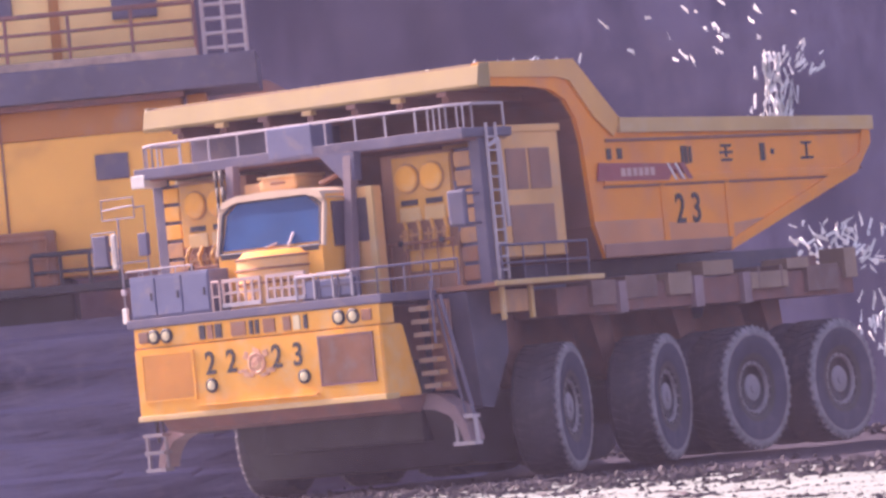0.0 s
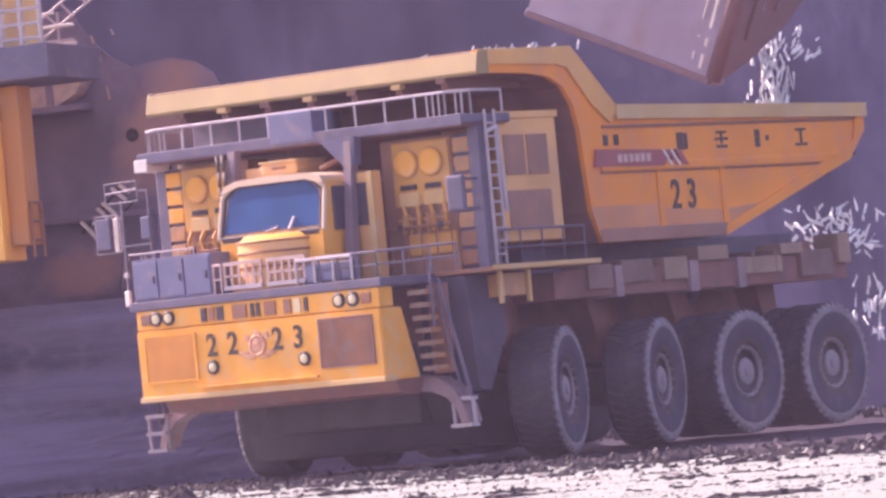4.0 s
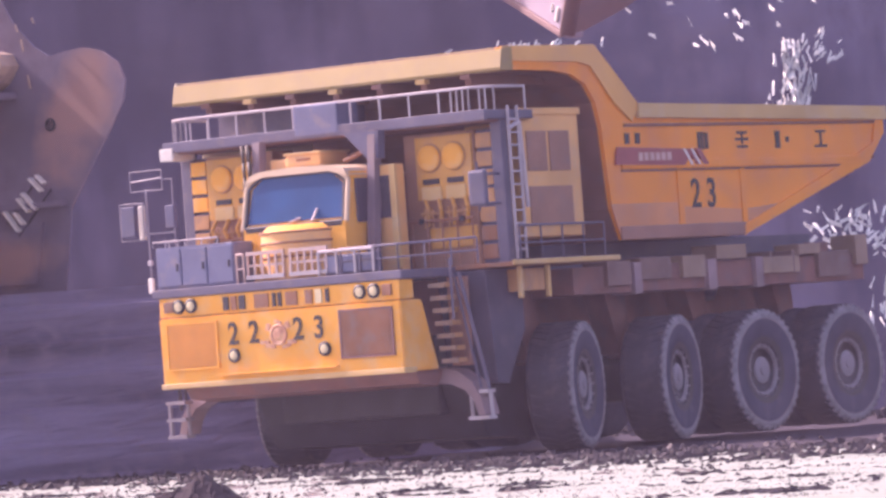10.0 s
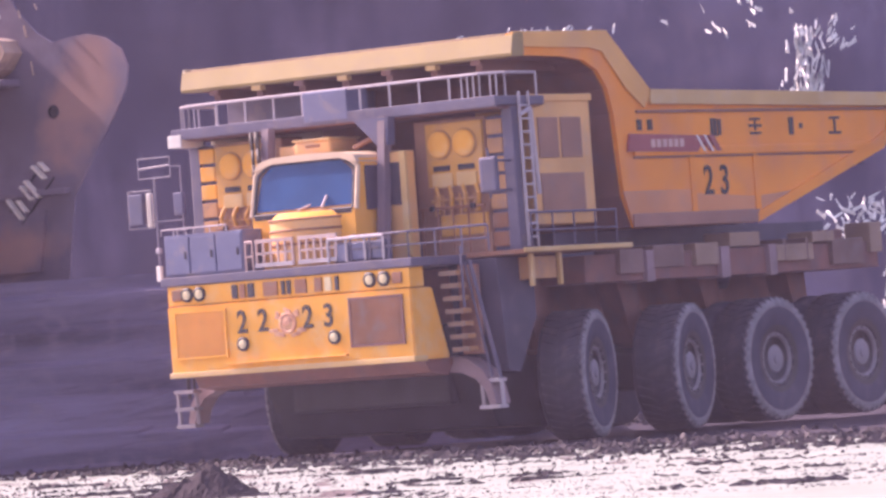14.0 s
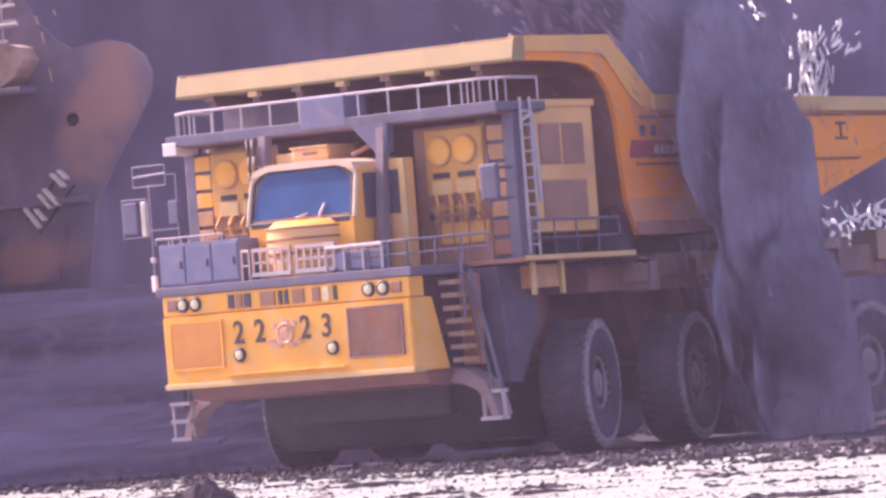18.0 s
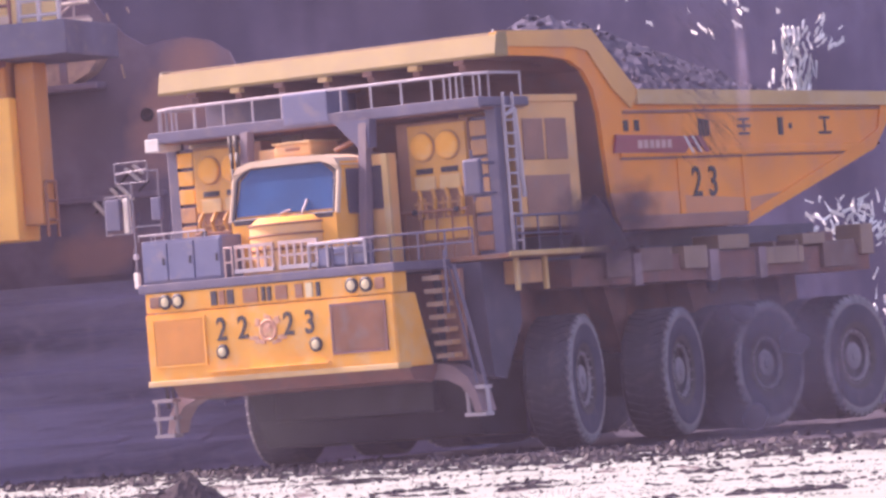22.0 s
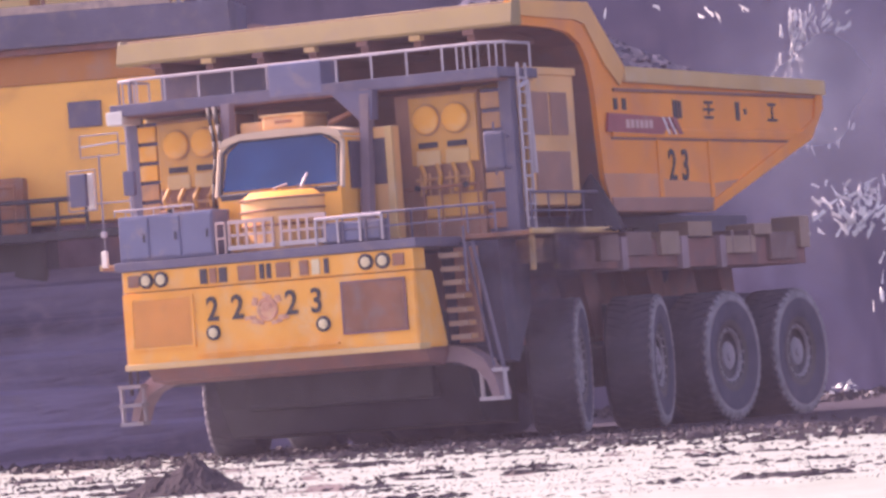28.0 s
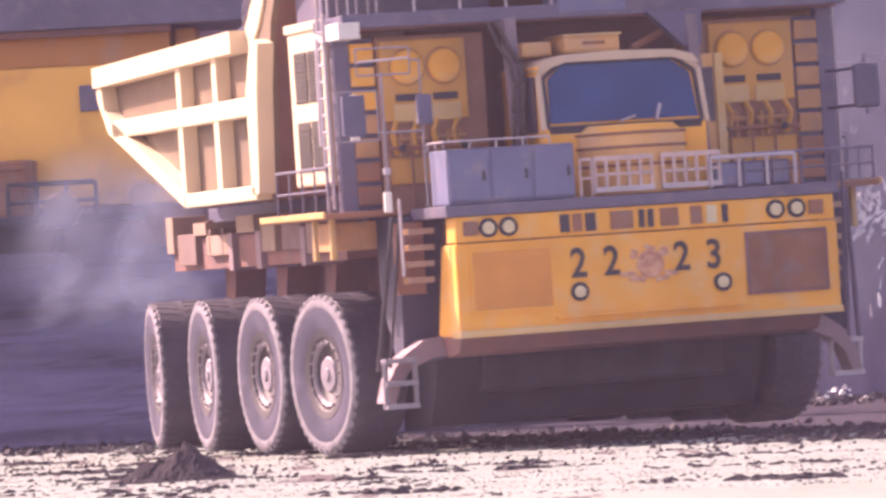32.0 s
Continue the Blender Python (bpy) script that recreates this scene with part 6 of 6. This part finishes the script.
dust(dust_mat, "pale dust billowing over the pit floor", ((0, 30, 150, -12), (28.6, 22, 142, 2), (29.4, 13.0, 132, 4.6), (30, 10.6, 128, 4.6), (31, 10.2, 127, 4.2), (32, 10.8, 127, 4.0)), 3.4, 1, 51, 0.2)
dust(swirl_mat, "blue-grey dust swirling beside the truck's tail", ((0, -4, 150, -14), (29.6, -4, 150, -14), (30.5, -6.3, 128, 4.0), (31.3, -6.8, 126, 4.6), (32, -7.45, 124, 4.8)), 2.5, 5, 43, 0.4)
tail_jet = dust_jet(jet_mat, "pale plume of fines blowing off the bed's tail", 45)
dust(coal_dust_mat, "dark coal dust hanging round the wheels", ((0, 8.4, 119, -7), (15.3, 8.4, 119, -7), (16.5, 7.4, 118.6, 1.6), (20, 7.2, 118.4, 2.0), (22, 6.9, 118.2, 1.7), (23.3, 6.7, 118.2, 0.6), (25, 6.7, 118.2, -4), (27, 6.7, 121, -8), (32, 6.7, 121, -9)), 2.6, 3, 44, 0.4)

dust(puff_mat, "dark coal dust puffing beside the bed", ((0, 1.5, 121, 1.6), (20.3, 1.5, 121, 1.6), (21.4, 3.5, 116.6, 4.6), (23, 3.8, 116.4, 4.8), (24, 3.3, 116.4, 4.3), (25.5, 2.9, 116.6, 3.7), (26.3, 2.5, 116, 3.4), (27.5, 2.2, 112, 3.6), (28.4, 1.8, 110.5, 3.2), (29, 2, 122, 1), (30, 2, 135, -6), (32, 2, 135, -8)), 1.25, 5, 46, 0.35)


# ================= motions =================
TRUCK_ROWS = ((0, -3.76, 115.54, 37.43, 0.33, -0.14), (26.3, -3.76, 115.54, 37.43, 0.33, -0.14), (26.9, -3.78, 114.1, 35.9, 0.1, 0.0),
              (27.5, -3.80, 111.5, 31.9, -0.1, 0.1), (28, -3.72, 109.9, 28.0, -0.25, -0.02), (28.5, -3.47, 108.1, 21.8, -0.2, 0.0),
              (29, -2.96, 106.0, 15.3, -0.1, 0.3), (29.5, -2.22, 104.0, 9.1, 0.2, 0.9), (30, -1.23, 101.9, 2.4, 0.2, 1.3),
              (30.5, -0.07, 99.1, -4.1, -0.2, 1.6), (31, 1.15, 96.0, -9.0, -0.4, 1.75), (31.5, 2.25, 93.9, -12.6, -0.2, 1.8), (32, 3.36, 92.4, -17.8, 0.8, 1.4))
HOUSE_ROWS = ((0, 0.2), (1, 3.1), (1.5, 5.6), (2, 8.2), (2.5, 11.3), (3, 14.8), (3.5, 17.3), (4.5, 21.6), (5.5, 25.4), (6, 27.4), (7, 31.7), (8, 34.2), (9, 35.6),
              (10, 36.5), (12, 36.9), (14, 37.1), (16.5, 36.5), (17, 35.9), (18, 33.6), (19, 29.5), (19.5, 26.8), (20.2, 23.8), (20.6, 22.3),
              (21.2, 20.6), (22, 19.0), (23, 15.8), (24, 12.9), (25.5, 10.4), (27.5, 6.4), (28, 5.4), (29, 4.7), (32, 4.5))
# seconds, x and z of the dipper's lowest corner, and its turn
DIPPER_ROWS = ((0, 2.4, 11.8, 20), (0.6, 4.0, 10.0, 20), (1, 5.4, 9.0, 22), (1.5, 6.6, 8.5, 24), (2, 6.95, 8.3, 25), (2.5, 7.15, 8.2, 26), (3.5, 7.2, 8.25, 30), (5.5, 6.14, 8.55, 46),
               (6.5, 5.27, 9.05, 52), (7, 4.78, 9.2, 54), (8, 4.15, 9.5, 56), (9, 3.61, 9.65, 58), (10, 3.15, 9.7, 60), (11, 2.95, 9.95, 60), (12, 2.6, 10.7, 60), (13, 2.2, 12.4, 60),
               (13.7, 2.0, 13.8, 58), (20.0, 2.0, 14.2, 50), (22, 6, 15.5, 44), (26, 14, 16, 44), (32, 16, 16, 44))


def motions():
    rows = []
    for t, x, y, th, pi_, ro in TRUCK_ROWS:
        rows.append((t, pose(x, y, 0.0, ro, pi_, -90 - th)))
    walk(truck, rows)
    # wheels roll with the way gone; the two front axles steer
    ts = [r[0] for r in TRUCK_ROWS]
    xs, ys = [r[1] for r in TRUCK_ROWS], [r[2] for r in TRUCK_ROWS]
    gone = [0.0]
    for i in range(1, len(ts)):
        gone.append(gone[-1] + math.hypot(xs[i] - xs[i - 1], ys[i] - ys[i - 1]))
    steps = [0, 26.3] + [26.3 + 0.19 * i for i in range(1, 31)]
    steps[-1] = 32
    for w, axle, side in truck_wheels:
        wr = []
        for t in steps:
            spin = math.degrees(float(np.interp(t, ts, gone)) / WHEEL_R)
            steer = float(np.interp(t, (0, 27.5, 29, 30.5, 32), ((-20, -20, -21, -16, -8), (-16, -16, -16, -10, -2), (0, 0, 2, 3, 4), (0, 0, 4, 6, 8))[axle]))
            wr.append((t, pose(AXLES[axle], side * TRACK[axle], WHEEL_R, 0, 0, -steer) @ pose(0, 0, 0, 0, spin % 360, 0)))
        walk(w, wr)
    walk(shovel_house, [(t, pose(0, 0, 0, 0, 0, -a)) for t, a in HOUSE_ROWS])
    dr, br = [], []
    for t, x, z, turn in DIPPER_ROWS:
        c = Vector((x - AX, 128.0 - AY, z - 4.5))
        # the dipper leans so that its floor rises to the left, one corner towards the camera
        dr.append((t, Matrix.Translation(c) @ pose(0, 0, 0, 0, 0, -turn) @ pose(0, 0, 0, 0, 24, 0)))
        top = c + Vector((4.5, 0, 10.0))
        foot = Vector((0, 0, 13.0))
        d = (top - foot).normalized()
        br.append((t, Matrix.Translation(foot) @ d.to_track_quat("X", "Z").to_matrix().to_4x4()))
    walk(shovel_dipper, dr)
    walk(shovel_boom, br)
    for ob, t0, off, small in coal_pieces:
        sx = ob.scale.copy()
        # out of the dipper, over the bed in a bow, and down past the truck's left side
        wait = pose(0.6 + off, 126.0, 14.6, 0, 0, 52)
        rows = [(0, wait), (t0, wait)]
        late = (-1.25 if int(t0 * 20) % 3 == 1 else 0.3) if small < 0.2 else 0.0
        for k in (0.12, 0.3, 0.5, 0.7, 0.9, 1.1, 1.3, 1.5, 1.7, 1.85):
            z = 14.6 - 1.6 * k - 4.9 * k * k
            x = float(np.interp(z, (-3, 0.9, 3.3, 5.8, 8.0, 9.4, 11.5, 14.6), (7.5, 7.3, 7.0, 6.6, 6.05, 4.4, 2.2, 0.6)))
            y = 126.0 - 6.6 * min(1, k / 0.95)
            rows.append((t0 + k, pose(x + (0.3 * off if small < 0.2 else off) + late, y, max(z, -4.2), 0, 0, 52)))
        rows.append((32, rows[-1][1]))
        walk(ob, rows)
        ob.scale = sx
    walk(truck_load, [(t, pose(-0.75 * k, 0, -2.95 * k, 0, 6 * k, 0)) for t, k in ((0, 1), (14.6, 1), (16, 0.7), (17.5, 0.3), (19.5, 0), (32, 0))])
    walk(truck_spill, [(t, pose(-5.75, y, z)) for t, y, z in ((0, 1.4, 2.3), (16, 1.4, 2.3), (17.2, 3.4, 3.2), (18.5, 4.5, 4.1), (32, 4.5, 4.1))])
    rows = [(0, pose(26, 172, 8)), (27.5, pose(24, 160, 8))]
    for t in (28.2, 28.5, 28.8, 29.1, 29.4, 29.7):
        x, y, th = (float(np.interp(t, ts, [q[i] for q in TRUCK_ROWS])) for i in (1, 2, 3))
        rows.append((t, Matrix.Translation(pose(x, y, 0, 0, 0, -90 - th) @ Vector((-17.3, 3.6, 6.3)))))
    walk(tail_jet, rows + [(30.6, pose(13, 132, 5)), (32, pose(22, 140, 5))])
    for cloud, rr in dust_puffs:
        walk(cloud, [(t, pose(x, y, z)) for t, x, y, z in rr])


motions()
